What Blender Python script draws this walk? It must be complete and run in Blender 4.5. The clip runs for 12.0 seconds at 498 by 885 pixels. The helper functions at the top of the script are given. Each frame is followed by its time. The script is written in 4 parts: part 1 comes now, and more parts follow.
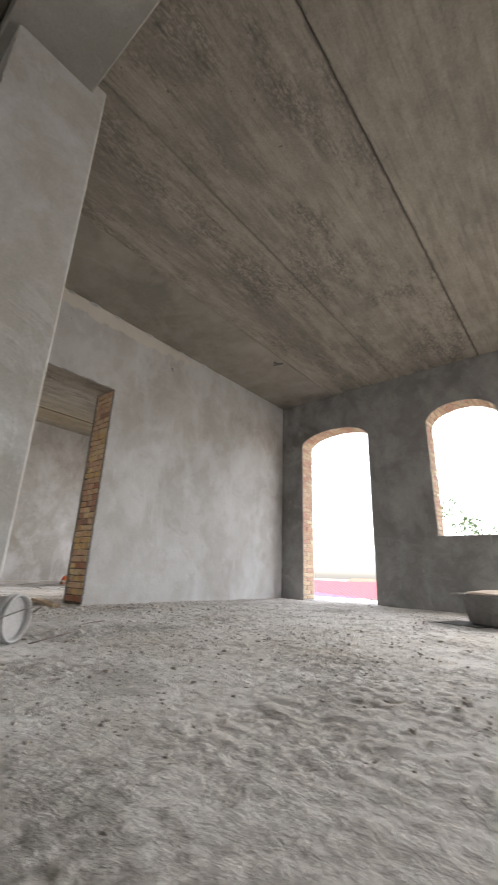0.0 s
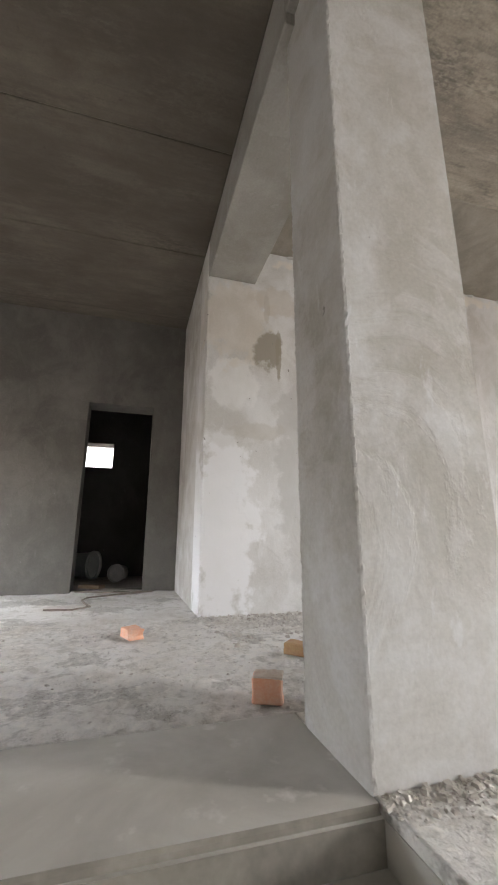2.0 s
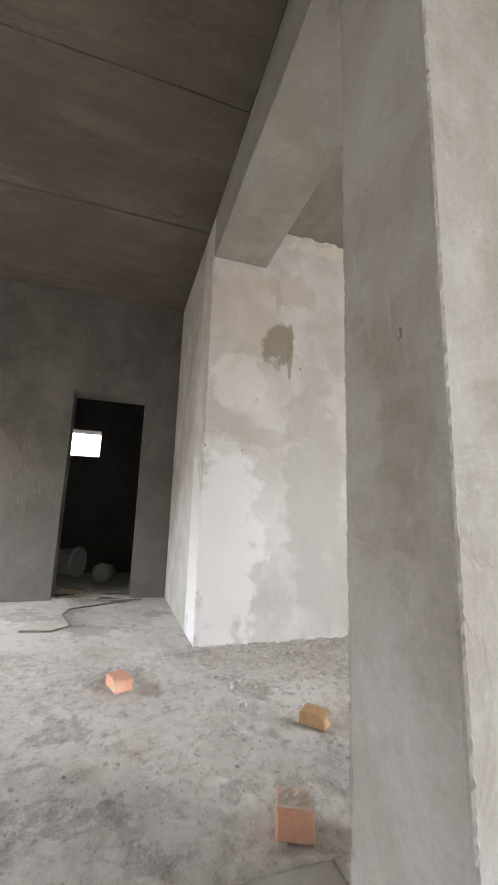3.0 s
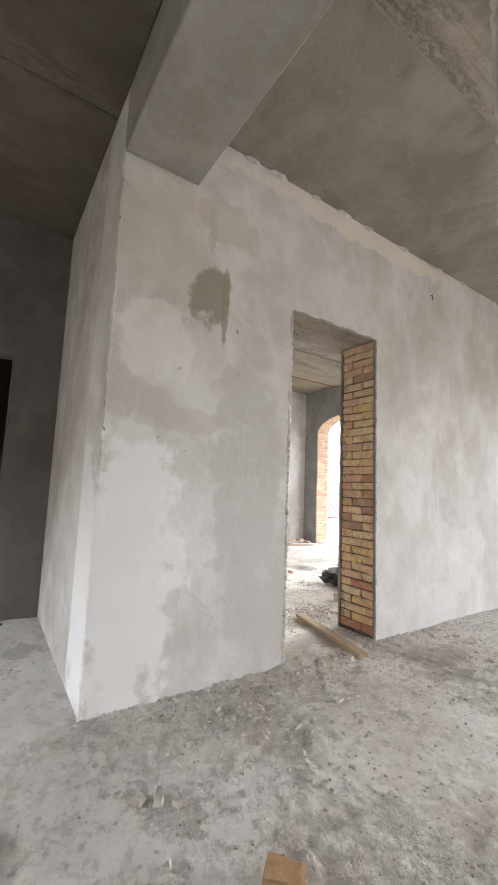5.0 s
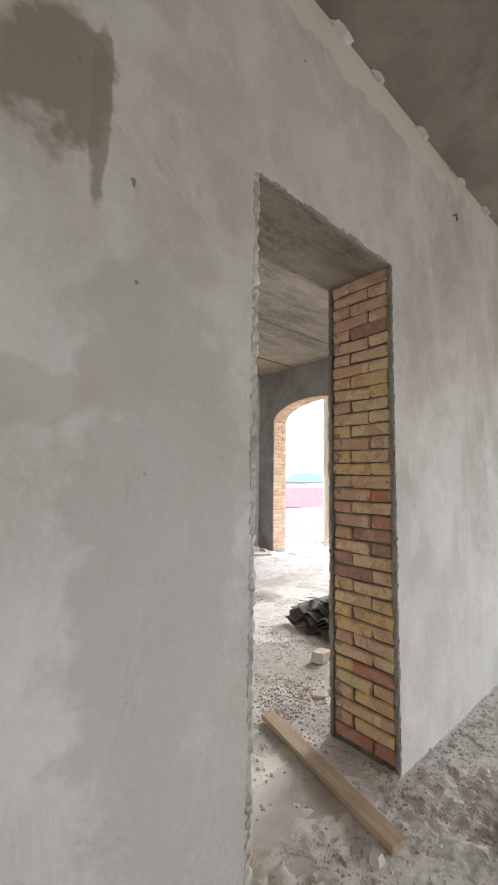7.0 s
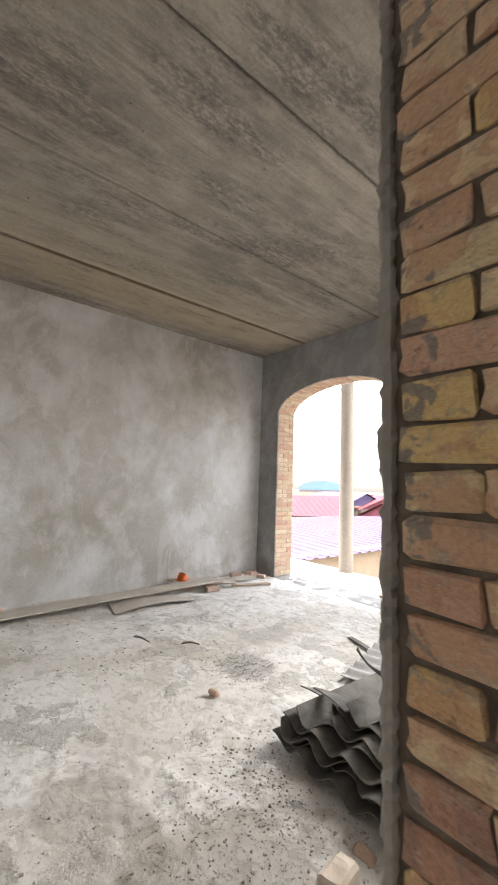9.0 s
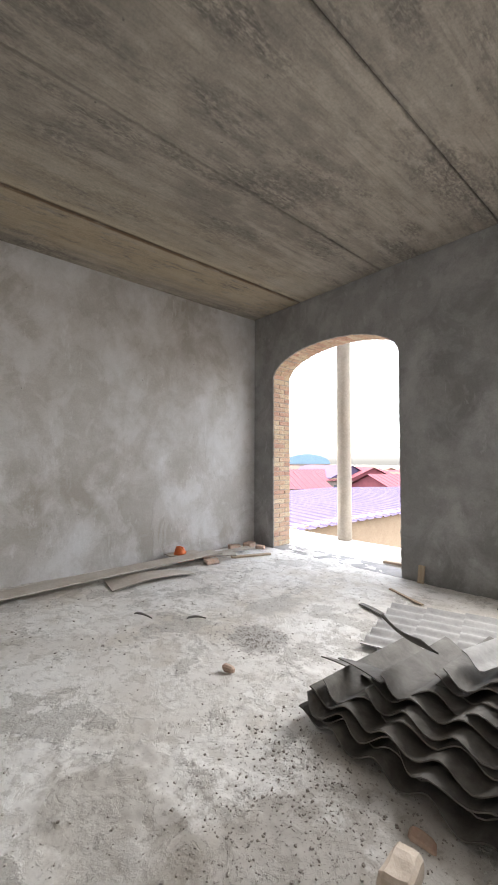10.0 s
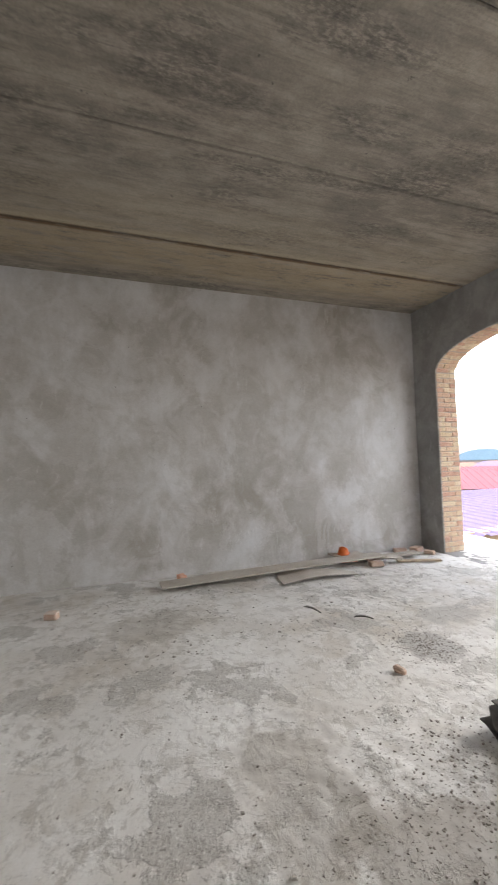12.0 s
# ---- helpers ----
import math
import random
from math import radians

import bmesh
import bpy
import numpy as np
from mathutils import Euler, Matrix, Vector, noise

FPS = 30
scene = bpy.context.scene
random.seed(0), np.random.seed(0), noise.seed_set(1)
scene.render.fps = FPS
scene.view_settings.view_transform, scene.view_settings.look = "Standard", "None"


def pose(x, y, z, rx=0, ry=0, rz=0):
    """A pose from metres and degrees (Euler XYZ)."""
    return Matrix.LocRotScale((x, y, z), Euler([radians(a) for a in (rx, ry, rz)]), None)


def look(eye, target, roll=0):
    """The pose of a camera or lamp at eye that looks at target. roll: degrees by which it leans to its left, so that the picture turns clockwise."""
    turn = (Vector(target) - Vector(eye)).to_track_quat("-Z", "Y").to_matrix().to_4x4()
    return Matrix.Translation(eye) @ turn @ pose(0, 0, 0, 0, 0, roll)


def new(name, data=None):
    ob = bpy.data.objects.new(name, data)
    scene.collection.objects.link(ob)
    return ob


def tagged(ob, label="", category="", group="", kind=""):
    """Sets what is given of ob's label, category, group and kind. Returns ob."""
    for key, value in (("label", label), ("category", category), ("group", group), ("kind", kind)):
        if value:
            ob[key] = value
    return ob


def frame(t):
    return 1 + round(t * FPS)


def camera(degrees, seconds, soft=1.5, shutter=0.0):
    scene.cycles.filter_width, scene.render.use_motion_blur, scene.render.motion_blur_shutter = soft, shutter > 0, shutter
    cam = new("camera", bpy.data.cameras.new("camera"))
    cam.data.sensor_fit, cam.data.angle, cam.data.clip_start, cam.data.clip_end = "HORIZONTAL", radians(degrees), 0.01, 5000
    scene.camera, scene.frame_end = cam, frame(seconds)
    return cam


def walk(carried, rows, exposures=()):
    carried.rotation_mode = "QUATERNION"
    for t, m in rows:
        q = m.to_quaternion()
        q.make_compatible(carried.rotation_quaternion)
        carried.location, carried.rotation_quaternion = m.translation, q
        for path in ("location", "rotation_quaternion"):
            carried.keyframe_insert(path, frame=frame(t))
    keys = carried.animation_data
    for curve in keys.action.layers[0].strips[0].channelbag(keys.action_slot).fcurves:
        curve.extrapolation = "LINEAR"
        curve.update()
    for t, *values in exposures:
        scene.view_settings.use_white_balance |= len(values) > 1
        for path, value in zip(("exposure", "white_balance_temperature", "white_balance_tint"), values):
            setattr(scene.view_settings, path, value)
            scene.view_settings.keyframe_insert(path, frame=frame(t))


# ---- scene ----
cam = camera(64.3, 12.0, 1.9, 0.2)
PATH = [
    (0, (0.165, -0.039, 0.426), (-1.062, 1.411, 1.051), 2.1),
    (0.5, (-0.11, -0.252, 0.534), (-1.622, 0.915, 1.125), 2.5),
    (1, (-0.297, -0.341, 0.558), (-1.994, 0.555, 1.121), 1.7),
    (1.5, (-0.526, -0.378, 0.631), (-2.341, 0.291, 1.141), 0.8),
    (2, (-0.774, -0.518, 0.66), (-2.64, 0.023, 1.135), 0.2),
    (2.5, (-0.935, -0.561, 0.808), (-2.813, -0.019, 1.231), 0.7),
    (3, (-1.165, -0.564, 1.011), (-3.036, 0.039, 1.38), 1.9),
    (3.5, (-1.374, -0.614, 1.148), (-3.203, 0.138, 1.445), 2.7),
    (5.5, (-2.301, -0.307, 1.401), (-3.916, 0.848, 1.639), 1.8),
    (6, (-2.589, -0.105, 1.531), (-4.159, 1.112, 1.763), 1.3),
    (6.5, (-2.982, 0.132, 1.5), (-4.486, 1.438, 1.681), 0.6),
    (8.5, (-4.169, 1.754, 1.514), (-5.696, 3.028, 1.724), 2.3),
    (9, (-4.484, 1.905, 1.496), (-6.034, 3.151, 1.711), 2.0),
    (9.5, (-4.684, 1.922, 1.471), (-6.229, 3.183, 1.622), 1.3),
    (10, (-4.828, 1.972, 1.384), (-6.334, 3.285, 1.48), 0.2),
    (10.5, (-4.876, 2.001, 1.377), (-6.358, 3.342, 1.45), -0.8),
    (11, (-4.907, 1.988, 1.383), (-6.454, 3.254, 1.444), -1.6),
    (11.5, (-4.859, 1.928, 1.378), (-6.56, 2.977, 1.458), -1.8),
    (12, (-4.663, 1.84, 1.425), (-6.553, 2.483, 1.531), -1.5),
]
walk(cam, [(t, look(eye, target, roll)) for t, eye, target, roll in PATH], [(0.0, 4.12, 6850, 11), (1.0, 4.55, 6850, 11), (2.0, 4.88, 6900, 11), (3.0, 5.15, 6900, 11), (3.5, 5.2, 6900, 11), (4.4, 5.0, 6900, 11), (5.5, 4.83, 6900, 11), (6.5, 4.62, 6900, 11), (8.5, 4.32, 7000, 11), (9.0, 4.32, 6900, 10), (9.5, 4.2, 6750, 10), (10.5, 4.05, 6600, 10), (12.0, 4.0, 6700, 10)])

# world: bright overcast sky, weak wide sun behind the house
world = bpy.data.worlds.new("overcast")
scene.world = world
world.use_nodes = True
wn = world.node_tree
sky = wn.nodes.new("ShaderNodeTexSky")
sky.sky_type, sky.sun_disc = "NISHITA", False
sky.sun_elevation, sky.sun_rotation = radians(80), radians(205)
sky.dust_density, sky.ozone_density = 4.0, 1.0
pale = wn.nodes.new("ShaderNodeHueSaturation")
pale.inputs["Saturation"].default_value = 0.35
wn.links.new(sky.outputs[0], pale.inputs["Color"])
wn.links.new(pale.outputs[0], wn.nodes["Background"].inputs[0])
wn.nodes["Background"].inputs[1].default_value = 0.11
sun = new("sun", bpy.data.lights.new("sun", "SUN"))
sun.data.energy, sun.data.angle, sun.data.color = 0.09, radians(50), (1.0, 0.96, 0.9)
sun.matrix_world = look((-3.7, -7.9, 49), (0, 0, 0))

# area lamps added in openings W2 and W3 (W3 unseen) to brighten the rooms
for place, towards, wide, high, watts in (((-5.635, 6.87, 2.08), (-6.3, 3.0, 0.2), 1.0, 1.95, 6.0), ((1.115, 6.87, 2.1), (-0.4, 3.0, -0.6), 1.0, 1.95, 8.5)):
    fill_light = new("fill_light", bpy.data.lights.new("fill_light", "AREA"))
    fill_light.data.shape, fill_light.data.size, fill_light.data.size_y = "RECTANGLE", wide, high
    fill_light.data.energy, fill_light.data.color, fill_light.data.spread = watts, (1.0, 0.985, 0.97), radians(130)
    fill_light.matrix_world = look(place, towards)

# ---- plan in metres ----
XA, XB = -4.437, -4.880          # partition wall, its two faces
YN, YN2 = 6.51, 6.91             # outer wall with the arches
ZC = 3.838                       # ceiling
XW = -9.89                       # west wall of the second room
XD, XD2 = -6.392, -6.78          # wall with the dark doorway
YH = 0.09                        # hall side of the pier
YE = 0.155                       # edge of the floor slab at the stairs
XE, YS = 3.2, -3.4               # east and south walls, behind the walk
XS, RISE, GOING = -1.83, 0.128, 0.30


# ---- materials ----
def material(name, colour, rough=0.9, metal=0.0):
    m = bpy.data.materials.new(name)
    m.use_nodes = True
    b = m.node_tree.nodes["Principled BSDF"]
    b.inputs["Base Color"].default_value = (*colour, 1)
    b.inputs["Roughness"].default_value = rough
    b.inputs["Metallic"].default_value = metal
    return m


class Nodes:
    """Short forms for building node trees."""

    def __init__(self, m):
        self.t = m.node_tree
        self.b = self.t.nodes["Principled BSDF"]

    def n(self, kind, **inputs):
        node = self.t.nodes.new(kind)
        for key, value in inputs.items():
            self.put(node.inputs[key.replace("_", " ")], value)
        return node

    def put(self, socket, value):
        if isinstance(value, bpy.types.NodeSocket):
            self.t.links.new(value, socket)
        else:
            socket.default_value = value

    def coords(self, scale=(1, 1, 1), turn=(0, 0, 0)):
        geo = self.t.nodes.new("ShaderNodeTexCoord")
        mp = self.n("ShaderNodeMapping", Vector=geo.outputs["Object"], Scale=scale, Rotation=turn)
        return mp.outputs[0]

    def noise(self, vec, scale, detail=4.0, rough=0.55, warp=0.0):
        return self.n("ShaderNodeTexNoise", Vector=vec, Scale=scale, Detail=detail, Roughness=rough, Distortion=warp).outputs[0]

    def ramp(self, fac, stops):
        node = self.n("ShaderNodeValToRGB", Fac=fac)
        el = node.color_ramp.elements
        while len(el) < len(stops):
            el.new(0.5)
        for e, (p, c) in zip(el, stops):
            e.position = p
            e.color = (*c, 1) if isinstance(c, tuple) else (c, c, c, 1)
        return node.outputs[0]

    def mix(self, fac, a, b, blend="MIX"):
        node = self.t.nodes.new("ShaderNodeMix")
        node.data_type, node.blend_type = "RGBA", blend
        self.put(node.inputs[0], fac)
        for s, v in ((node.inputs[6], a), (node.inputs[7], b)):
            self.put(s, (*v, 1) if isinstance(v, tuple) else v)
        return node.outputs[2]

    def math(self, op, a, b=0.0):
        node = self.t.nodes.new("ShaderNodeMath")
        node.operation = op
        self.put(node.inputs[0], a)
        self.put(node.inputs[1], b)
        return node.outputs[0]

    def bump(self, height, strength, distance, normal=None):
        node = self.n("ShaderNodeBump", Height=height, Strength=strength, Distance=distance)
        if normal is not None:
            self.t.links.new(normal, node.inputs["Normal"])
        return node.outputs[0]

    def done(self, colour=None, normal=None, rough=None):
        for key, v in (("Base Color", colour), ("Normal", normal), ("Roughness", rough)):
            if v is not None:
                self.t.links.new(v, self.b.inputs[key])


def plaster_material(name, dark, light, patch, stain_and_light=None):
    m = material(name, light, 0.92)
    k = Nodes(m)
    v = k.coords()
    cloud = k.noise(v, 0.55, 5, 0.6, 0.15)
    trowel = k.noise(k.coords((1.0, 1.0, 0.75), (0.25, 0.3, 0.2)), 1.7, 7, 0.6, 0.35)
    smear = k.noise(k.coords((1.0, 1.0, 0.45), (0.15, 0.1, 0.5)), 4.2, 5, 0.55, 0.5)
    grain = k.noise(v, 60, 3, 0.6)
    base = k.mix(k.ramp(cloud, [(0.36, 0.0), (0.64, 1.0)]), dark, light)
    base = k.mix(k.math("MULTIPLY", k.ramp(trowel, [(0.46, 0.0), (0.56, 0.6), (0.66, 1.0)]), 0.6), base, patch)
    base = k.mix(k.math("MULTIPLY", k.ramp(k.noise(v, 3.3, 8, 0.66, 0.3), [(0.5, 0.0), (0.6, 0.6), (0.72, 1.0)]), 0.25), base, dark)
    base = k.mix(k.math("MULTIPLY", k.ramp(smear, [(0.3, 1.0), (0.46, 0.0)]), 0.25), base, dark)
    sweep = k.noise(v, 2.6, 6, 0.62, 1.1)
    base = k.mix(k.math("MULTIPLY", k.ramp(sweep, [(0.51, 0.0), (0.59, 1.0)]), 0.22), base, patch)
    base = k.mix(k.math("MULTIPLY", k.ramp(sweep, [(0.39, 1.0), (0.47, 0.0)]), 0.22), base, dark)
    # skimmed patches with a sharp edge, and short scrape marks
    skim = k.noise(k.coords((1.0, 1.0, 0.8), (0.1, 0.4, 0.1)), 1.15, 9, 0.6, 0.5)
    base = k.mix(k.math("MULTIPLY", k.ramp(skim, [(0.535, 0.0), (0.56, 0.8), (0.66, 1.0)]), 0.25), base, patch)
    base = k.mix(k.math("MULTIPLY", k.ramp(skim, [(0.41, 1.0), (0.445, 0.0)]), 0.2), base, dark)
    scrape = k.noise(k.coords((1.0, 1.0, 0.3), (0.5, 0.35, 0.2)), 9, 6, 0.68, 0.3)
    base = k.mix(k.math("MULTIPLY", k.ramp(scrape, [(0.62, 0.0), (0.67, 1.0)]), 0.35), base, patch)
    base = k.mix(k.math("MULTIPLY", k.ramp(scrape, [(0.3, 1.0), (0.35, 0.0)]), 0.35), base, dark)
    base = k.mix(0.12, base, k.ramp(grain, [(0.3, 0.25), (0.7, 0.8)]), "OVERLAY")
    if stain_and_light:
        # uneven ovals of other tone: centre y, z and half sizes
        sep = k.n("ShaderNodeSeparateXYZ", Vector=v)
        wob = k.math("MULTIPLY", k.math("SUBTRACT", k.noise(v, 5.5, 4, 0.6), 0.5), 1.6)
        for cy, cz, ry, rz, tone, amount in stain_and_light:
            dy = k.math("POWER", k.math("DIVIDE", k.math("SUBTRACT", sep.outputs[1], cy), ry), 2.0)
            dz = k.math("POWER", k.math("DIVIDE", k.math("SUBTRACT", sep.outputs[2], cz), rz), 2.0)
            d = k.math("ADD", k.math("SQRT", k.math("ADD", dy, dz)), wob)
            base = k.mix(k.math("MULTIPLY", k.ramp(d, [(0.8, 1.0), (1.04, 0.0)]), amount), base, tone)
    pits = k.ramp(k.noise(v, 17, 2, 0.5), [(0.2, 0.0), (0.24, 1.0)])
    base = k.mix(pits, (0.22, 0.21, 0.2), base)
    nb = k.bump(trowel, 0.5, 0.03)
    nb = k.bump(smear, 0.3, 0.012, nb)
    nb = k.bump(k.ramp(skim, [(0.53, 0.0), (0.56, 1.0)]), 0.35, 0.006, nb)
    nb = k.bump(scrape, 0.25, 0.004, nb)
    nb = k.bump(grain, 0.15, 0.002, nb)
    k.done(base, k.bump(pits, 0.4, 0.003, nb))
    return m


def ceiling_material(name, shade=None):
    m = material(name, (0.3, 0.27, 0.24), 0.9)
    k = Nodes(m)
    v = k.coords()
    streak = k.noise(k.coords((4.5, 0.4, 1.0)), 1.5, 6, 0.6, 0.15)
    fine = k.noise(k.coords((9.0, 1.6, 1.0)), 3.0, 9, 0.75, 0.1)
    cloud = k.noise(v, 0.7, 6, 0.62, 0.3)
    mott = k.noise(k.coords((2.0, 0.8, 1.0)), 4.5, 9, 0.7)
    lines = k.noise(k.coords((38.0, 1.4, 1.0)), 1.0, 5, 0.6)
    grain = k.noise(v, 70, 4, 0.65)
    base = k.mix(k.ramp(cloud, [(0.34, 0.0), (0.66, 1.0)]), (0.2, 0.178, 0.15), (0.29, 0.258, 0.218))
    base = k.mix(k.math("MULTIPLY", k.ramp(streak, [(0.46, 0.0), (0.6, 1.0)]), 0.5), base, (0.37, 0.328, 0.272))
    base = k.mix(k.math("MULTIPLY", k.ramp(mott, [(0.5, 0.0), (0.6, 1.0)]), 0.3), base, (0.42, 0.375, 0.315))
    base = k.mix(k.math("MULTIPLY", k.ramp(mott, [(0.38, 1.0), (0.47, 0.0)]), 0.35), base, (0.15, 0.136, 0.116))
    base = k.mix(k.math("MULTIPLY", k.ramp(lines, [(0.36, 1.0), (0.46, 0.0)]), 0.3), base, (0.13, 0.117, 0.1))
    # porous bands where the form boards left the surface open
    clump = k.ramp(k.noise(k.coords((1.8, 0.6, 1.0)), 1.3, 6, 0.68), [(0.48, 0.0), (0.6, 0.9)])
    sep = k.n("ShaderNodeSeparateXYZ", Vector=v)
    clump = k.math("MULTIPLY", clump, k.ramp(k.math("MULTIPLY", sep.outputs[0], -1.0), [(0.62, 0.12), (0.66, 1.0)]))
    porous = k.math("MULTIPLY", k.ramp(k.noise(k.coords((1.5, 0.7, 1.0)), 24, 5, 0.7), [(0.44, 0.0), (0.54, 1.0)]), clump)
    dark = k.math("MULTIPLY", k.ramp(fine, [(0.5, 0.0), (0.6, 1.0)]), clump)
    base = k.mix(k.math("MULTIPLY", dark, 0.75), base, (0.1, 0.09, 0.08))
    base = k.mix(k.math("MULTIPLY", porous, 0.6), base, (0.085, 0.077, 0.068))
    specks = k.ramp(k.noise(v, 13, 3, 0.6), [(0.7, 0.0), (0.74, 0.8)])
    base = k.mix(specks, base, (0.09, 0.082, 0.072))
    sep = k.n("ShaderNodeSeparateXYZ", Vector=v)
    band = k.ramp(k.noise(k.coords((5.0, 1.0, 1.0)), 3.0, 6, 0.7), [(0.36, 0.0), (0.5, 1.0)])
    for cx, half, tone, amount in ((-9.15, 0.6, (0.4, 0.32, 0.21), 0.6), (-8.45, 0.45, (0.36, 0.31, 0.235), 0.4), (-2.7, 0.3, (0.1, 0.09, 0.078), 0.4), (-8.78, 0.06, (0.44, 0.38, 0.29), 0.5), (-8.84, 0.05, (0.13, 0.08, 0.04), 1.0)):
        d = k.math("ABSOLUTE", k.math("DIVIDE", k.math("SUBTRACT", k.math("ADD", sep.outputs[0], k.math("MULTIPLY", k.math("SUBTRACT", streak, 0.5), half)), cx), half))
        base = k.mix(k.math("MULTIPLY", k.math("MULTIPLY", k.ramp(d, [(0.4, 1.0), (1.0, 0.0)]), band), amount), base, tone)
    # broken grout and grime along the slab joints
    ragged = k.math("MULTIPLY", k.math("SUBTRACT", k.noise(v, 6, 6, 0.7), 0.5), 0.09)
    for cx, amount in ((-8.83, 0.8), (-7.46, 0.5), (-6.12, 0.7), (-3.3, 0.35), (-1.99, 0.35), (-0.65, 0.7), (0.71, 0.6)):
        d = k.math("ABSOLUTE", k.math("SUBTRACT", k.math("ADD", sep.outputs[0], ragged), cx))
        base = k.mix(k.math("MULTIPLY", k.math("MULTIPLY", k.ramp(d, [(0.004, 1.0), (0.022, 0.0)]), k.ramp(grain, [(0.35, 0.4), (0.55, 1.0)])), amount), base, (0.07, 0.062, 0.053))
    base = k.mix(0.25, base, k.ramp(grain, [(0.3, 0.25), (0.7, 0.8)]), "OVERLAY")
    # hall copy mixed towards a dark tone: the hall's dimness put into the colour
    if shade:
        shade_mix = k.ramp(k.noise(k.coords((1.4, 0.7, 1.0)), 1.6, 6, 0.62, 0.3), [(0.3, 0.66), (0.62, 0.94)])
        base = k.mix(shade_mix, base, shade)
    nb = k.bump(lines, 0.25, 0.006, k.bump(fine, 0.3, 0.008))
    nb = k.bump(k.math("ADD", porous, specks), -0.5, 0.006, nb)
    k.done(base, k.bump(grain, 0.3, 0.002, nb))
    return m


def floor_material():
    m = material("rough_screed", (0.6, 0.58, 0.55), 0.95)
    k = Nodes(m)
    v = k.coords()
    cloud = k.noise(v, 0.7, 6, 0.62, 0.2)
    tan = k.ramp(k.noise(v, 1.1, 7, 0.66), [(0.5, 0.0), (0.66, 0.55)])
    patch = k.ramp(k.noise(v, 1.7, 9, 0.68), [(0.545, 0.0), (0.575, 1.0)])
    flake = k.ramp(k.noise(v, 5.5, 8, 0.7), [(0.575, 0.0), (0.6, 1.0)])
    pit = k.ramp(k.noise(v, 19, 5, 0.65), [(0.27, 1.0), (0.34, 0.0)])
    grit = k.noise(v, 80, 4, 0.7)
    base = k.mix(k.ramp(cloud, [(0.36, 0.0), (0.6, 1.0)]), (0.6, 0.57, 0.53), (0.77, 0.76, 0.74))
    base = k.mix(tan, base, (0.47, 0.415, 0.335))
    crust = k.ramp(k.noise(v, 3.4, 9, 0.72, 0.4), [(0.5, 0.0), (0.56, 1.0)])
    base = k.mix(k.math("MULTIPLY", crust, 0.35), base, (0.8, 0.79, 0.77))
    scuff = k.ramp(k.noise(v, 7.5, 8, 0.74, 0.5), [(0.4, 1.0), (0.47, 0.0)])
    base = k.mix(k.math("MULTIPLY", scuff, 0.4), base, (0.4, 0.365, 0.315))
    base = k.mix(k.math("MULTIPLY", flake, 0.5), base, (0.47, 0.445, 0.405))
    base = k.mix(k.math("MULTIPLY", patch, 0.6), base, (0.4, 0.385, 0.355))
    rough = k.math("ADD", k.math("MULTIPLY", k.math("MAXIMUM", patch, k.math("MULTIPLY", tan, 0.9)), 0.75), 0.25)
    base = k.mix(k.math("MULTIPLY", k.ramp(grit, [(0.34, 0.85), (0.43, 0.0)]), rough), base, (0.2, 0.185, 0.17))
    base = k.mix(k.math("MULTIPLY", k.ramp(grit, [(0.57, 0.0), (0.68, 0.7)]), rough), base, (0.8, 0.785, 0.76))
    # pits coloured dark, shade painted into the hollows of the bump
    base = k.mix(k.math("MULTIPLY", pit, 0.75), base, (0.24, 0.22, 0.2))
    sep = k.n("ShaderNodeSeparateXYZ", Vector=v)
    coarse = k.ramp(k.math("ADD", k.math("MULTIPLY", sep.outputs[0], 0.2), 1.0), [(0.07, 0.0), (0.13, 1.0)])
    near = k.math("MULTIPLY", coarse, k.ramp(k.noise(v, 1.2, 5, 0.6), [(0.36, 0.25), (0.56, 1.0)]))
    clod = k.noise(v, 17, 6, 0.72)
    # hollows painted darker and tops paler, as light would leave them
    base = k.mix(k.math("MULTIPLY", k.ramp(clod, [(0.35, 0.45), (0.45, 0.0)]), near), base, (0.2, 0.185, 0.165))
    base = k.mix(k.math("MULTIPLY", k.ramp(clod, [(0.52, 0.0), (0.62, 0.75)]), near), base, (0.82, 0.79, 0.74))
    wob = k.math("MULTIPLY", k.math("SUBTRACT", k.noise(v, 4.5, 7, 0.7), 0.5), 2.2)
    # the two brown ovals before the roofing sheets paint the pile's shadow
    for cx, cy, rx, ry, tone, amount in ((-7.2, 4.1, 0.3, 0.24, (0.36, 0.345, 0.325), 0.75), (-7.6, 4.75, 0.2, 0.34, (0.4, 0.385, 0.36), 0.6), (-5.75, 2.95, 0.5, 0.42, (0.33, 0.3, 0.26), 0.6), (-6.3, 2.6, 0.5, 0.3, (0.36, 0.33, 0.285), 0.5), (-4.0, 2.75, 0.22, 0.34, (0.4, 0.36, 0.31), 0.7), (-8.4, 2.2, 0.4, 0.5, (0.42, 0.39, 0.34), 0.5)):
        dx = k.math("POWER", k.math("DIVIDE", k.math("SUBTRACT", sep.outputs[0], cx), rx), 2.0)
        dy = k.math("POWER", k.math("DIVIDE", k.math("SUBTRACT", sep.outputs[1], cy), ry), 2.0)
        d = k.math("ADD", k.math("SQRT", k.math("ADD", dx, dy)), wob)
        base = k.mix(k.math("MULTIPLY", k.ramp(d, [(0.75, 1.0), (1.0, 0.0)]), amount), base, tone)
    nb = k.bump(cloud, 0.2, 0.05)
    nb = k.bump(k.math("MULTIPLY", clod, near), 0.8, 0.03, nb)
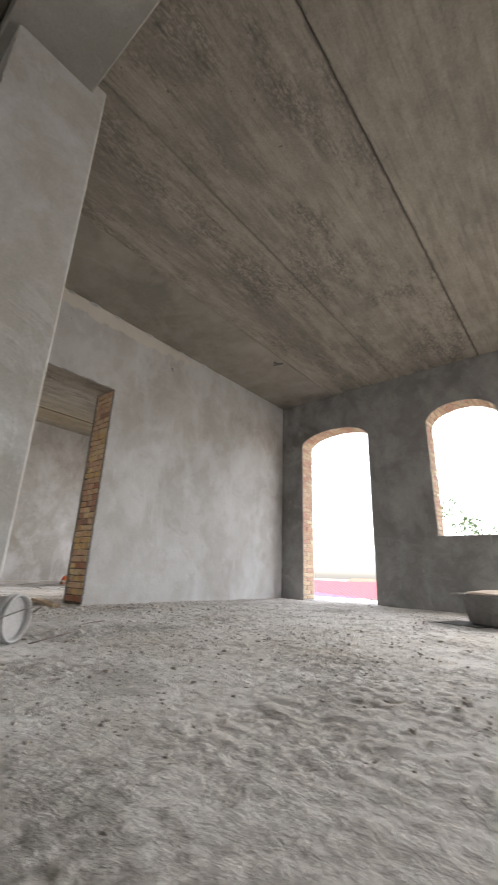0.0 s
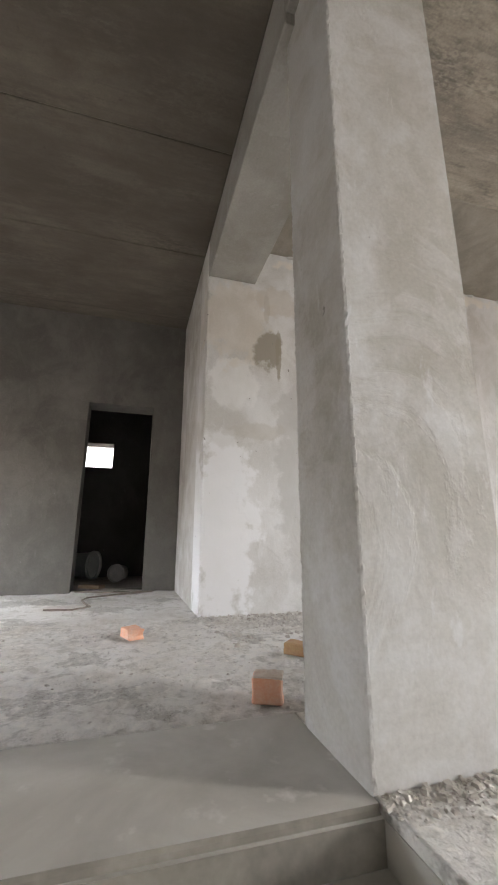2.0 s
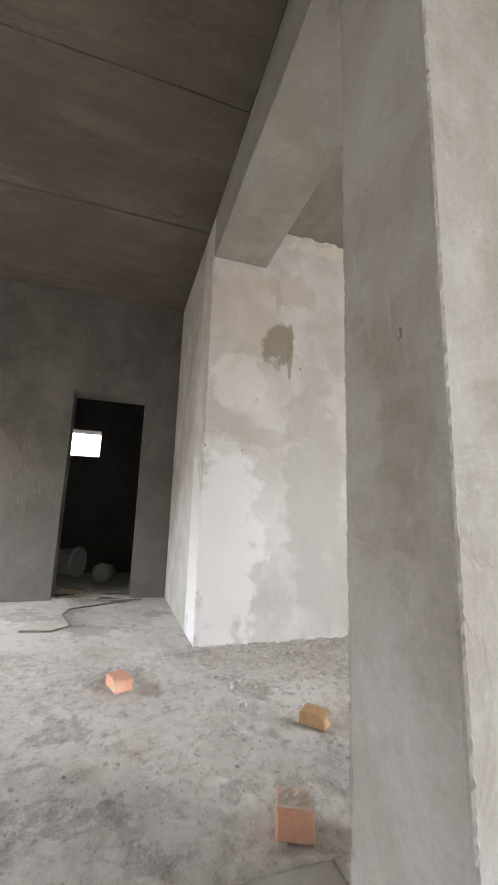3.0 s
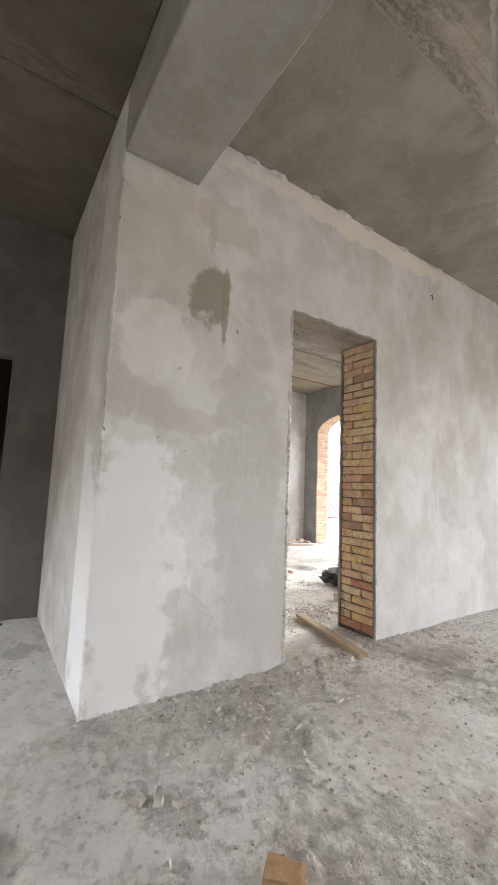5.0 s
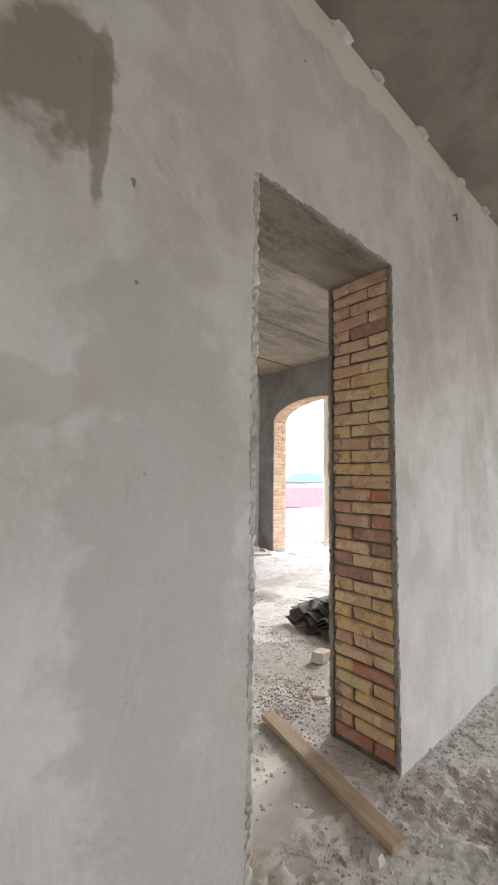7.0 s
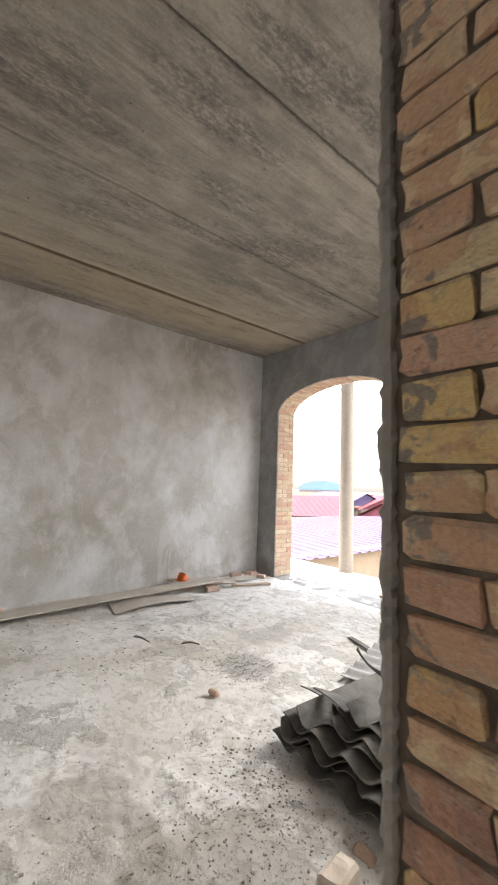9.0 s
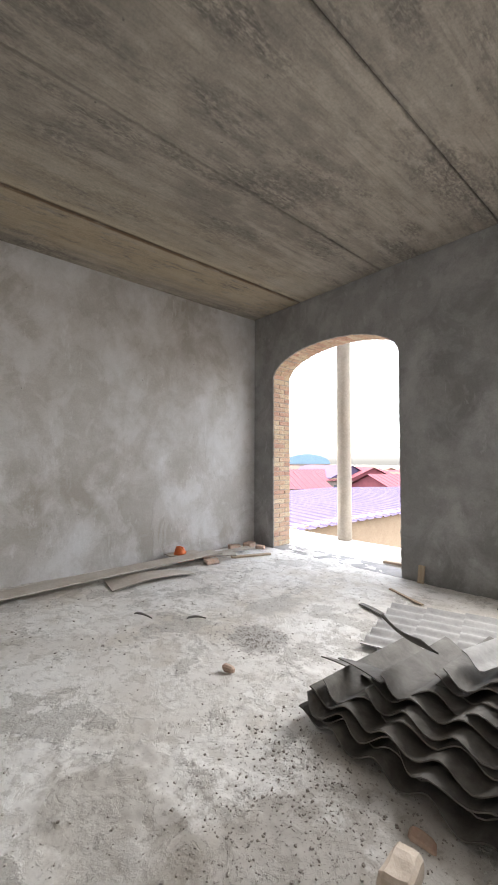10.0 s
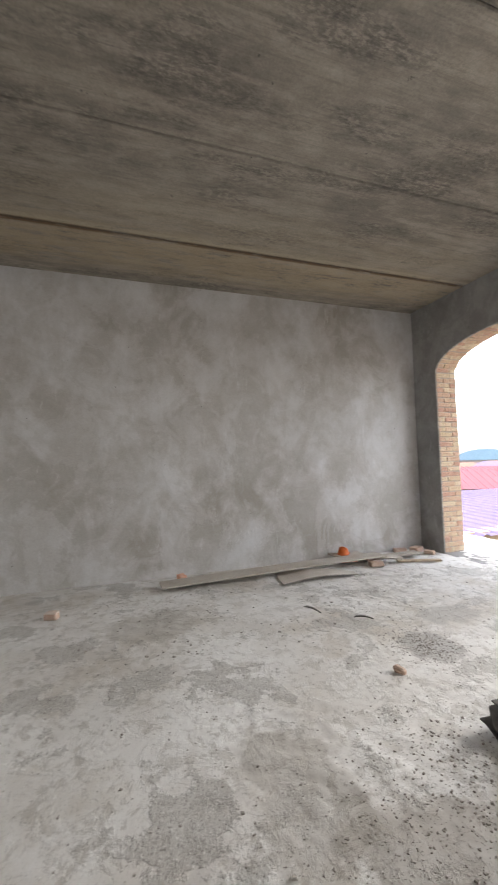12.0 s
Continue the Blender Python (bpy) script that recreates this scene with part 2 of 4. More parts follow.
    nb = k.bump(k.math("ADD", k.math("ADD", patch, flake), k.math("SUBTRACT", crust, scuff)), 0.4, 0.007, nb)
    nb = k.bump(pit, -0.5, 0.008, nb)
    k.done(base, k.bump(k.math("MULTIPLY", grit, rough), 0.5, 0.005, nb))
    return m


def step_material():
    m = material("trowelled_cement", (0.4, 0.39, 0.36), 0.85)
    k = Nodes(m)
    v = k.coords()
    cloud = k.noise(v, 1.6, 6, 0.6, 0.8)
    grit = k.noise(v, 60, 3, 0.6)
    base = k.mix(k.ramp(cloud, [(0.35, 0.0), (0.65, 1.0)]), (0.4, 0.385, 0.35), (0.56, 0.545, 0.505))
    base = k.mix(k.ramp(k.noise(v, 9, 4, 0.6), [(0.6, 0.0), (0.72, 0.6)]), base, (0.68, 0.66, 0.63))
    k.done(base, k.bump(grit, 0.3, 0.003, k.bump(cloud, 0.3, 0.02)))
    return m


def brick_material(name, stops, second, edge=None):
    m = material(name, (0.5, 0.36, 0.18), 0.9)
    k = Nodes(m)
    info = k.t.nodes.new("ShaderNodeObjectInfo")
    base = k.ramp(info.outputs["Random"], stops)
    base.node.color_ramp.interpolation = "CONSTANT"
    geo = k.t.nodes.new("ShaderNodeNewGeometry")
    v = geo.outputs["Position"]
    blot = k.noise(v, 7, 4, 0.55, 0.6)
    wear = k.noise(v, 22, 6, 0.7)
    grain = k.noise(v, 130, 3, 0.6)
    base = k.mix(k.math("MULTIPLY", k.ramp(blot, [(0.52, 0.0), (0.55, 1.0)]), 0.6), base, second)
    base = k.mix(k.math("MULTIPLY", k.ramp(k.noise(v, 11, 3, 0.5), [(0.6, 0.0), (0.66, 1.0)]), 0.5), base, (0.6, 0.5, 0.36))
    base = k.mix(k.ramp(wear, [(0.58, 0.0), (0.68, 0.65)]), base, (0.33, 0.3, 0.265))
    base = k.mix(k.ramp(wear, [(0.3, 0.7), (0.4, 0.0)]), base, (0.2, 0.13, 0.09))
    scrape = k.noise(k.coords((1.0, 1.0, 2.2), (0.3, 0.2, 0.4)), 9, 7, 0.7, 0.5)
    base = k.mix(k.math("MULTIPLY", k.ramp(scrape, [(0.55, 0.0), (0.6, 1.0)]), 0.55), base, (0.42, 0.36, 0.3))
    base = k.mix(k.math("MULTIPLY", k.ramp(scrape, [(0.36, 1.0), (0.42, 0.0)]), 0.45), base, (0.66, 0.56, 0.44))
    if edge is not None:
        # plaster smeared over the brick ends at the room's edge
        sep = k.n("ShaderNodeSeparateXYZ", Vector=v)
        reach = k.math("ADD", k.math("SUBTRACT", sep.outputs[0], edge), k.math("MULTIPLY", k.math("SUBTRACT", k.noise(v, 13, 4, 0.55, 0.4), 0.5), 0.42))
        base = k.mix(k.ramp(reach, [(0.03, 0.9), (0.045, 0.0)]), base, (0.27, 0.25, 0.23))
    base = k.mix(0.25, base, k.ramp(grain, [(0.3, 0.2), (0.7, 0.85)]), "OVERLAY")
    k.done(base, k.bump(grain, 0.6, 0.004, k.bump(wear, 0.9, 0.012, k.bump(scrape, 0.5, 0.01))))
    return m


def simple_material(name, a, b, scale=6.0, rough=0.8, metal=0.0, bump=0.004, stretch=(1, 1, 1)):
    m = material(name, a, rough, metal)
    k = Nodes(m)
    v = k.coords(stretch)
    base = k.mix(k.ramp(k.noise(v, scale, 5, 0.6, 0.5), [(0.35, 0.0), (0.65, 1.0)]), a, b)
    fine = k.noise(v, scale * 9, 3, 0.6)
    base = k.mix(0.18, base, k.ramp(fine, [(0.3, 0.25), (0.7, 0.8)]), "OVERLAY")
    k.done(base, k.bump(fine, 0.3, bump))
    return m


PLASTER = plaster_material("cement_plaster", (0.36, 0.335, 0.3), (0.55, 0.543, 0.535), (0.68, 0.68, 0.69))
PALE_PLASTER = plaster_material("pale_plaster", (0.47, 0.455, 0.435), (0.63, 0.628, 0.625), (0.745, 0.75, 0.765), [
    # low pale oval: whitish smear plus light off the floor, put into colour
    (0.28, 0.75, 0.36, 1.0, (0.84, 0.85, 0.88), 0.8), (1.12, 1.3, 0.32, 1.1, (0.5, 0.495, 0.49), 0.7), (0.38, 2.2, 0.26, 0.3, (0.8, 0.8, 0.8), 0.55), (0.62, 1.72, 0.34, 0.1, (0.5, 0.48, 0.45), 0.5), (2.4, 3.73, 1.7, 0.12, (0.74, 0.69, 0.62), 0.7), (0.4, 2.95, 0.45, 0.5, (0.62, 0.56, 0.48), 0.45), (0.85, 3.2, 0.3, 0.2, (0.5, 0.45, 0.39), 0.5),
    (0.3, 1.75, 0.3, 0.2, (0.48, 0.465, 0.43), 0.3), (0.75, 2.63, 0.165, 0.24, (0.27, 0.24, 0.19), 0.85), (0.87, 2.58, 0.035, 0.33, (0.29, 0.26, 0.21), 0.8), (0.74, 3.1, 0.04, 0.24, (0.36, 0.33, 0.28), 0.3)])
COLUMN_PLASTER = plaster_material("column_plaster", (0.38, 0.36, 0.325), (0.54, 0.535, 0.52), (0.66, 0.675, 0.7))
BEAM_PLASTER = plaster_material("beam_concrete", (0.24, 0.228, 0.205), (0.32, 0.308, 0.285), (0.38, 0.37, 0.35))
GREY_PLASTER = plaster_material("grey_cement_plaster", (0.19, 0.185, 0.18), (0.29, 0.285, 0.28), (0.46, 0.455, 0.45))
# darker copy of the plaster: the dimness of the doorway wall in its colour
SHADED_PLASTER = plaster_material("shaded_plaster", (0.11, 0.104, 0.094), (0.16, 0.152, 0.138), (0.2, 0.19, 0.175))
STRIP = plaster_material("smooth_concrete", (0.19, 0.172, 0.148), (0.28, 0.255, 0.22), (0.34, 0.31, 0.27))
# near-black copy of the plaster, standing in for the store's lack of light
STORE = plaster_material("unlit_plaster", (0.06, 0.058, 0.054), (0.085, 0.082, 0.078), (0.11, 0.105, 0.1))
RENDER_LIP = plaster_material("raw_mortar_edge", (0.2, 0.19, 0.175), (0.32, 0.31, 0.295), (0.42, 0.41, 0.39))
CEIL = ceiling_material("slab_concrete")
CEIL_SHADED = ceiling_material("shaded_slab", (0.085, 0.072, 0.057))
SCREED = floor_material()
STEP = step_material()
# darker than the treads: risers turn from the windows, shade put into the colour
RISER = simple_material("shaded_riser", (0.2, 0.185, 0.16), (0.3, 0.28, 0.245), 3, 0.9)
BRICK = brick_material("jamb_brick", [(0.0, (0.74, 0.56, 0.28)), (0.2, (0.7, 0.52, 0.36)), (0.42, (0.78, 0.63, 0.42)), (0.6, (0.64, 0.42, 0.31)), (0.7, (0.72, 0.6, 0.38)), (0.84, (0.5, 0.23, 0.16)), (0.94, (0.4, 0.25, 0.2))], (0.56, 0.32, 0.22), XB)
PALE_BRICK = brick_material("arch_brick", [(0.0, (0.52, 0.4, 0.27)), (0.3, (0.5, 0.34, 0.24)), (0.6, (0.56, 0.45, 0.32)), (0.82, (0.46, 0.27, 0.2))], (0.5, 0.32, 0.23))
MORTAR = simple_material("mortar", (0.09, 0.075, 0.06), (0.2, 0.17, 0.14), 14, 0.95)
PALE_MORTAR = simple_material("pale_mortar", (0.3, 0.27, 0.235), (0.42, 0.38, 0.33), 14, 0.95)
DUSTY_BRICK = simple_material("dusty_brick", (0.5, 0.34, 0.26), (0.52, 0.42, 0.35), 9, 0.95)
RED_BRICK = simple_material("red_brick", (0.8, 0.4, 0.26), (0.78, 0.52, 0.4), 12, 0.9)
YELLOW_BRICK = simple_material("yellow_brick", (0.47, 0.33, 0.17), (0.4, 0.22, 0.13), 12, 0.9)
LIME = simple_material("lime_crust", (0.68, 0.6, 0.53), (0.62, 0.48, 0.4), 14, 0.95)
# paler copy of the sheet colour, for sheets that catch the window's light
LIT_SLATE = simple_material("lit_fibre_cement", (0.32, 0.315, 0.31), (0.46, 0.455, 0.45), 4, 0.7, 0.0, 0.003)
SLATE = simple_material("fibre_cement", (0.075, 0.068, 0.06), (0.155, 0.145, 0.13), 7, 0.75, 0.0, 0.005)
WOOD = simple_material("dusty_wood", (0.36, 0.27, 0.18), (0.46, 0.37, 0.27), 5, 0.8, 0.0, 0.003, (1, 12, 6))
BOARD = simple_material("dusty_board", (0.42, 0.37, 0.31), (0.5, 0.46, 0.41), 4, 0.8)
PLASTIC = simple_material("grey_plastic", (0.4, 0.4, 0.4), (0.5, 0.5, 0.49), 7, 0.5)
# darker than mid-grey rubber; the tub's backlighting is put into its colour
BACKLIT_TUB = simple_material("backlit_tub_rubber", (0.17, 0.165, 0.16), (0.27, 0.26, 0.25), 7, 0.6)
DARK_PLASTIC = simple_material("dark_plastic", (0.1, 0.1, 0.1), (0.16, 0.155, 0.15), 7, 0.5)
STEEL = simple_material("dull_steel", (0.3, 0.29, 0.27), (0.4, 0.38, 0.35), 20, 0.45, 0.8, 0.001)
ORANGE = simple_material("orange_plastic", (0.75, 0.16, 0.03), (0.68, 0.14, 0.03), 6, 0.45)
CABLE = simple_material("cable_rubber", (0.18, 0.145, 0.12), (0.27, 0.225, 0.19), 20, 0.6)
POST = simple_material("column_paint", (0.42, 0.37, 0.31), (0.48, 0.42, 0.35), 4, 0.85)
EARTH = simple_material("far_ground", (0.1, 0.09, 0.075), (0.15, 0.13, 0.11), 0.05, 0.95)


# ---- mesh helpers ----
def mesh_of(bm, name, *mats):
    me = bpy.data.meshes.new(name)
    bmesh.ops.recalc_face_normals(bm, faces=bm.faces)
    bm.to_mesh(me)
    bm.free()
    for m in mats:
        me.materials.append(m)
    return me


def part(name, bm, mat, parent=None, label="", m=None):
    ob = new(name, mesh_of(bm, name, *(mat if isinstance(mat, tuple) else (mat,))) if isinstance(bm, bmesh.types.BMesh) else bm)
    if parent is not None:
        ob.parent = parent
    if m is not None:
        ob.matrix_basis = m
    if label:
        tagged(ob, label)
    return ob


def structure(name, bm, mat, label, category):
    return tagged(part(name, bm, mat), label, category, kind="structure")


def thing(name, label, category, m=None, group=""):
    ob = tagged(new(name), label, category, group)
    ob.empty_display_size = 0.1
    if m is not None:
        ob.matrix_basis = m
    return ob


def add_box(bm, x0, x1, y0, y1, z0, z1, bevel=0.0, rough=0.0, m=None):
    v = [bm.verts.new((x, y, z)) for z in (z0, z1) for y in (y0, y1) for x in (x0, x1)]
    f = [bm.faces.new([v[i] for i in q]) for q in ((0, 2, 3, 1), (4, 5, 7, 6), (0, 1, 5, 4), (2, 6, 7, 3), (0, 4, 6, 2), (1, 3, 7, 5))]
    vs = v
    if bevel:
        r = bmesh.ops.bevel(bm, geom=list({e for q in f for e in q.edges}), offset=bevel, segments=1, affect="EDGES")
        vs = list({w for q in r["faces"] for w in q.verts} | {w for w in v if w.is_valid})
    if rough:
        for w in vs:
            w.co += Vector((random.uniform(-1, 1), random.uniform(-1, 1), random.uniform(-1, 1))) * rough
    if m is not None:
        bmesh.ops.transform(bm, matrix=m, verts=vs)
    return vs


def box(*a, **k):
    bm = bmesh.new()
    add_box(bm, *a, **k)
    return bm


def lathe(profile, n=24, arc=360.0):
    """A turned shape from (radius, height) pairs."""
    bm = bmesh.new()
    rings = [[bm.verts.new((r * math.cos(2 * math.pi * i / n), r * math.sin(2 * math.pi * i / n), h)) for i in range(n)] for r, h in profile]
    for a, b in zip(rings, rings[1:]):
        for i in range(n):
            bm.faces.new((a[i], a[(i + 1) % n], b[(i + 1) % n], b[i]))
    for ring in (rings[0], rings[-1]):
        if profile[rings.index(ring)][0] > 0.002:
            bm.faces.new(ring)
    return bm


def tube(points, radius, n=8):
    bm = bmesh.new()
    pts = [Vector(p) for p in points]
    rings = []
    for i, p in enumerate(pts):
        d = (pts[min(i + 1, len(pts) - 1)] - pts[max(i - 1, 0)]).normalized()
        a = d.cross(Vector((0, 0, 1)) if abs(d.z) < 0.9 else Vector((1, 0, 0))).normalized()
        b = d.cross(a)
        rings.append([bm.verts.new(p + radius * (math.cos(2 * math.pi * j / n) * a + math.sin(2 * math.pi * j / n) * b)) for j in range(n)])
    for r, s in zip(rings, rings[1:]):
        for j in range(n):
            bm.faces.new((r[j], r[(j + 1) % n], s[(j + 1) % n], s[j]))
    bm.faces.new(rings[0])
    bm.faces.new(rings[-1])
    return bm


def smooth(ob):
    for p in ob.data.polygons:
        p.use_smooth = True
    return ob


def arch_line(u0, u1, spring, apex, n):
    c, h = (u0 + u1) / 2, (u1 - u0) / 2
    return [(c - h * math.cos(math.pi * i / n), spring + (apex - spring) * math.sin(math.pi * i / n)) for i in range(n + 1)]


def wall_mesh(m, u0, u1, depth, z0, z1, openings, lined=0):
    """A wall along local x, its face at local y = 0 and its back at depth. Openings: u0, u1, sill, spring, apex."""
    bm = bmesh.new()

    def quad(*ps):
        return bm.faces.new([bm.verts.new(m @ Vector(p)) for p in ps])

    def both(a, b, c, d):
        for y in (0.0, depth):
            quad(*[(p[0], y, p[1]) for p in (a, b, c, d)])

    def lining(a, b, mat=0):
        f = quad((a[0], 0, a[1]), (b[0], 0, b[1]), (b[0], depth, b[1]), (a[0], depth, a[1]))
        f.material_index = mat

    at = u0
    for o0, o1, sill, spring, apex in openings:
        levels = sorted({z0, max(sill, z0), spring, z1})
        for za, zb in zip(levels, levels[1:]):
            both((at, za), (o0, za), (o0, zb), (at, zb))
        if sill > z0:
            both((o0, z0), (o1, z0), (o1, sill), (o0, sill))
            lining((o0, sill), (o1, sill))
        lining((o0, max(sill, z0)), (o0, spring), lined)
        lining((o1, max(sill, z0)), (o1, spring), lined)
        line = arch_line(o0, o1, spring, apex, 28) if apex > spring else [(o0, spring), (o1, spring)]
        for a, b in zip(line, line[1:]):
            both(a, b, (b[0], z1), (a[0], z1))
            lining(a, b, lined if apex > spring else 2 * lined)
        at = o1
    both((at, z0), (u1, z0), (u1, z1), (at, z1))
    lining((u0, z0), (u0, z1))
    lining((u1, z0), (u1, z1))
    lining((u0, z1), (u1, z1))
    lining((u0, z0), (u1, z0))
    bmesh.ops.remove_doubles(bm, verts=bm.verts, dist=0.0005)
    return bm


# ---- the large structure ----
G = 0.012                                     # depth of the mortar behind the brick faces
A2 = (-9.435, -7.25, 0.0, 2.74, 3.145)        # arched doorway of the second room
W2 = (-6.15, -5.12, 1.07, 2.88, 3.16)
A1 = (-3.96, -2.572, 0.0, 2.885, 3.14)
W1 = (-1.556, -0.53, 1.07, 2.885, 3.165)
W3 = (0.6, 1.63, 1.07, 2.885, 3.165)
DOOR = (1.50, 2.52, 0.0, 2.735, 2.735)


def wider(o, g):
    return (o[0] - g, o[1] + g, o[2] - (g if o[2] else 0), o[3], o[4] + (g if o[4] > o[3] else 0))


ALONG_X = pose(0, YN, 0)
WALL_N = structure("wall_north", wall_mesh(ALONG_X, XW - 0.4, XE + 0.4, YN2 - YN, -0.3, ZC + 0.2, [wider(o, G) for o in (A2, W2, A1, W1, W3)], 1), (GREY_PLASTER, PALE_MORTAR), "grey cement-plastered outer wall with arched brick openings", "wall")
# local x runs along world y, local y towards -x
ALONG_Y = Matrix(((0, -1, 0, XA), (1, 0, 0, 0), (0, 0, 1, 0), (0, 0, 0, 1)))
WALL_P = structure("wall_partition", wall_mesh(ALONG_Y, YH, YN - 0.003, XA - XB, -0.1, ZC, [wider(DOOR, G)], 1), (PALE_PLASTER, MORTAR, CEIL), "patchy white and grey plastered wall with a brick doorway", "wall")
structure("wall_west", box(XW - 0.4, XW, YH, YN, -0.1, ZC), PLASTER, "grey cement-plastered wall with pale stains", "wall")
structure("wall_hall", box(XW, XB - 0.003, YH, YH + 0.4, -0.1, ZC), PLASTER, "grey plastered wall beside the hall", "wall")
ALONG_D = Matrix(((0, -1, 0, XD), (1, 0, 0, 0), (0, 0, 1, 0), (0, 0, 0, 1)))
structure("wall_dark_doorway", wall_mesh(ALONG_D, YS, YH - 0.002, XD - XD2, -0.1, ZC, [(-1.204, -0.321, 0.0, 2.51, 2.51)]), SHADED_PLASTER, "dim grey plastered wall with a dark doorway", "wall")
XR = -8.62
ALONG_R = Matrix(((0, -1, 0, XR), (1, 0, 0, 0), (0, 0, 1, 0), (0, 0, 0, 1)))
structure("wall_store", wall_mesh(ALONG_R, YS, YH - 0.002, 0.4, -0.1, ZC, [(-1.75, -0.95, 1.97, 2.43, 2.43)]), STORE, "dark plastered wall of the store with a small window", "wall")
# south and east walls are unseen; their openings are added to light the inside
ALONG_S = pose(0, YS - 0.4, 0)
structure("wall_south", wall_mesh(ALONG_S, XR - 0.4, XE + 0.4, 0.398, -1.7, ZC, [(-5.9, -3.7, 0.2, 1.7, 1.7)]), PLASTER, "unseen grey plastered wall with an opening added to let in light", "wall")
ALONG_E = Matrix(((0, -1, 0, XE + 0.4), (1, 0, 0, 0), (0, 0, 1, 0), (0, 0, 0, 1)))
structure("wall_east", wall_mesh(ALONG_E, YS - 0.4, YN - 0.003, 0.4, -1.5, ZC, [(-2.4, -1.4, -1.5, 0.5, 0.5), (0.8, 1.5, 0.9, 2.6, 2.8), (3.6, 5.2, 0.8, 2.7, 2.95)]), PLASTER, "unseen grey plastered wall with openings added to let in light", "wall")


# ceiling of long slabs with open joints
def ceiling_mesh():
    bm = bmesh.new()
    edges = [XW - 0.4, -8.83, -7.46, -6.12, -4.66, -3.3, -1.99, -0.65, 0.71, 2.07, XE + 0.4]
    gaps = [0, 0.006, 0.0012, 0.005, 0.002, 0.002, 0.0015, 0.007, 0.004, 0.004, 0]
    for i in range(len(edges) - 1):
        sag = random.uniform(0.0, 0.006)
        add_box(bm, edges[i] + gaps[i] / 2, edges[i + 1] - gaps[i + 1] / 2, YS - 0.4, YN - 0.003, ZC - sag, ZC + 0.2, bevel=0.008)
    add_box(bm, XW - 0.4, XE + 0.4, YS - 0.4, YN - 0.003, ZC + 0.03, ZC + 0.25)
    return bm


structure("ceiling", ceiling_mesh(), CEIL, "stained bare concrete slab ceiling with long joints", "ceiling")
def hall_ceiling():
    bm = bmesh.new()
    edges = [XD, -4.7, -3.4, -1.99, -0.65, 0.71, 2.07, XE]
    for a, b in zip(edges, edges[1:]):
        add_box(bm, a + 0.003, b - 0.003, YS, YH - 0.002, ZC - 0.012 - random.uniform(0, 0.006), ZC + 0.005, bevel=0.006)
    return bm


structure("ceiling_hall", hall_ceiling(), CEIL_SHADED, "stained brown concrete ceiling of the hall, its shade put into the colour", "ceiling")
structure("ceiling_strip", box(XA, -3.23, 0.607, YN - 0.004, ZC - 0.014, ZC + 0.01, bevel=0.006), STRIP, "smooth grey concrete strip of the ceiling along the wall", "ceiling")
structure("beam", box(XA + 0.002, -2.2, YH, 0.607, 3.385, ZC + 0.01, bevel=0.008), BEAM_PLASTER, "grey plastered concrete beam", "beam")
structure("beam_east", box(-2.2, XE, YH, 0.607, 3.45, ZC + 0.01, bevel=0.008), BEAM_PLASTER, "grey plastered concrete beam", "beam")
column = structure("column", box(-2.311, -1.873, 0.147, 0.70, -0.02, 3.57, bevel=0.012), COLUMN_PLASTER, "smooth grey plastered square column", "column")


# floor with an uneven cement surface
def uneven(x, y):
    p = Vector((x, y, 0))
    n = noise.fractal(p * 1.1, 0.9, 2.0, 3) * 0.007
    rough = min(1.0, max(0.0, noise.noise(p * 0.9 + Vector((5, 1, 2))) * 1.6 + 0.45))
    splat = noise.fractal(p * 5.0, 0.8, 2.1, 4)
    splat = max(-0.25, min(0.55, splat * 1.6))
    crust = abs(noise.noise(p * 11.0 + Vector((1, 7, 3))))
    rough *= 0.4 if x < -4.7 else 0.8 if x < -2.4 else 0.5
    z = n + rough * (splat * 0.024 - max(0.0, 0.16 - crust) * 0.05) + rough * 0.006 * noise.noise(p * 27.0)
    if x > -4.6 and y > 0.0:
        # droppings of mortar, trodden flat, and the holes between them
        clod = noise.fractal(p * 22.0 + Vector((3, 0, 8)), 0.7, 2.1, 3)
        where = min(1.0, max(0.15, noise.noise(p * 1.3 + Vector((0, 4, 6))) * 2.0 + 0.6)) * (1.2 if x < -2.4 else 0.65) * (1.0 if y < 2.5 else max(0.25, 1.0 - 0.35 * (y - 2.5)))
        z += where * (max(0.0, min(0.35, clod - 0.05)) * 0.034 - max(0.0, min(0.4, -clod - 0.25)) * 0.03)
    return z


def floor_mesh(x0, x1, y0, y1, step, amount=1.0):
    nx, ny = int((x1 - x0) / step), int((y1 - y0) / step)
    xs, ys = np.linspace(x0, x1, nx + 1), np.linspace(y0, y1, ny + 1)
    verts = [(x, y, uneven(x, y) * amount) for y in ys for x in xs]
    faces = [(j * (nx + 1) + i, j * (nx + 1) + i + 1, (j + 1) * (nx + 1) + i + 1, (j + 1) * (nx + 1) + i) for j in range(ny) for i in range(nx)]
    # a skirt down to the underside
    n = len(verts)
    rim = [i for i in range(nx + 1)] + [(j + 1) * (nx + 1) + nx for j in range(ny)] + [ny * (nx + 1) + i for i in range(nx - 1, -1, -1)] + [j * (nx + 1) for j in range(ny - 1, 0, -1)]
    verts += [(verts[i][0], verts[i][1], -0.25) for i in rim]
    faces += [(rim[i], n + i, n + (i + 1) % len(rim), rim[(i + 1) % len(rim)]) for i in range(len(rim))]
    faces.append(tuple(n + i for i in range(len(rim))))
    me = bpy.data.meshes.new("floor")
    me.from_pydata(verts, [], faces)
    me.materials.append(SCREED)
    for p in me.polygons[: nx * ny]:
        p.use_smooth = True
    return me


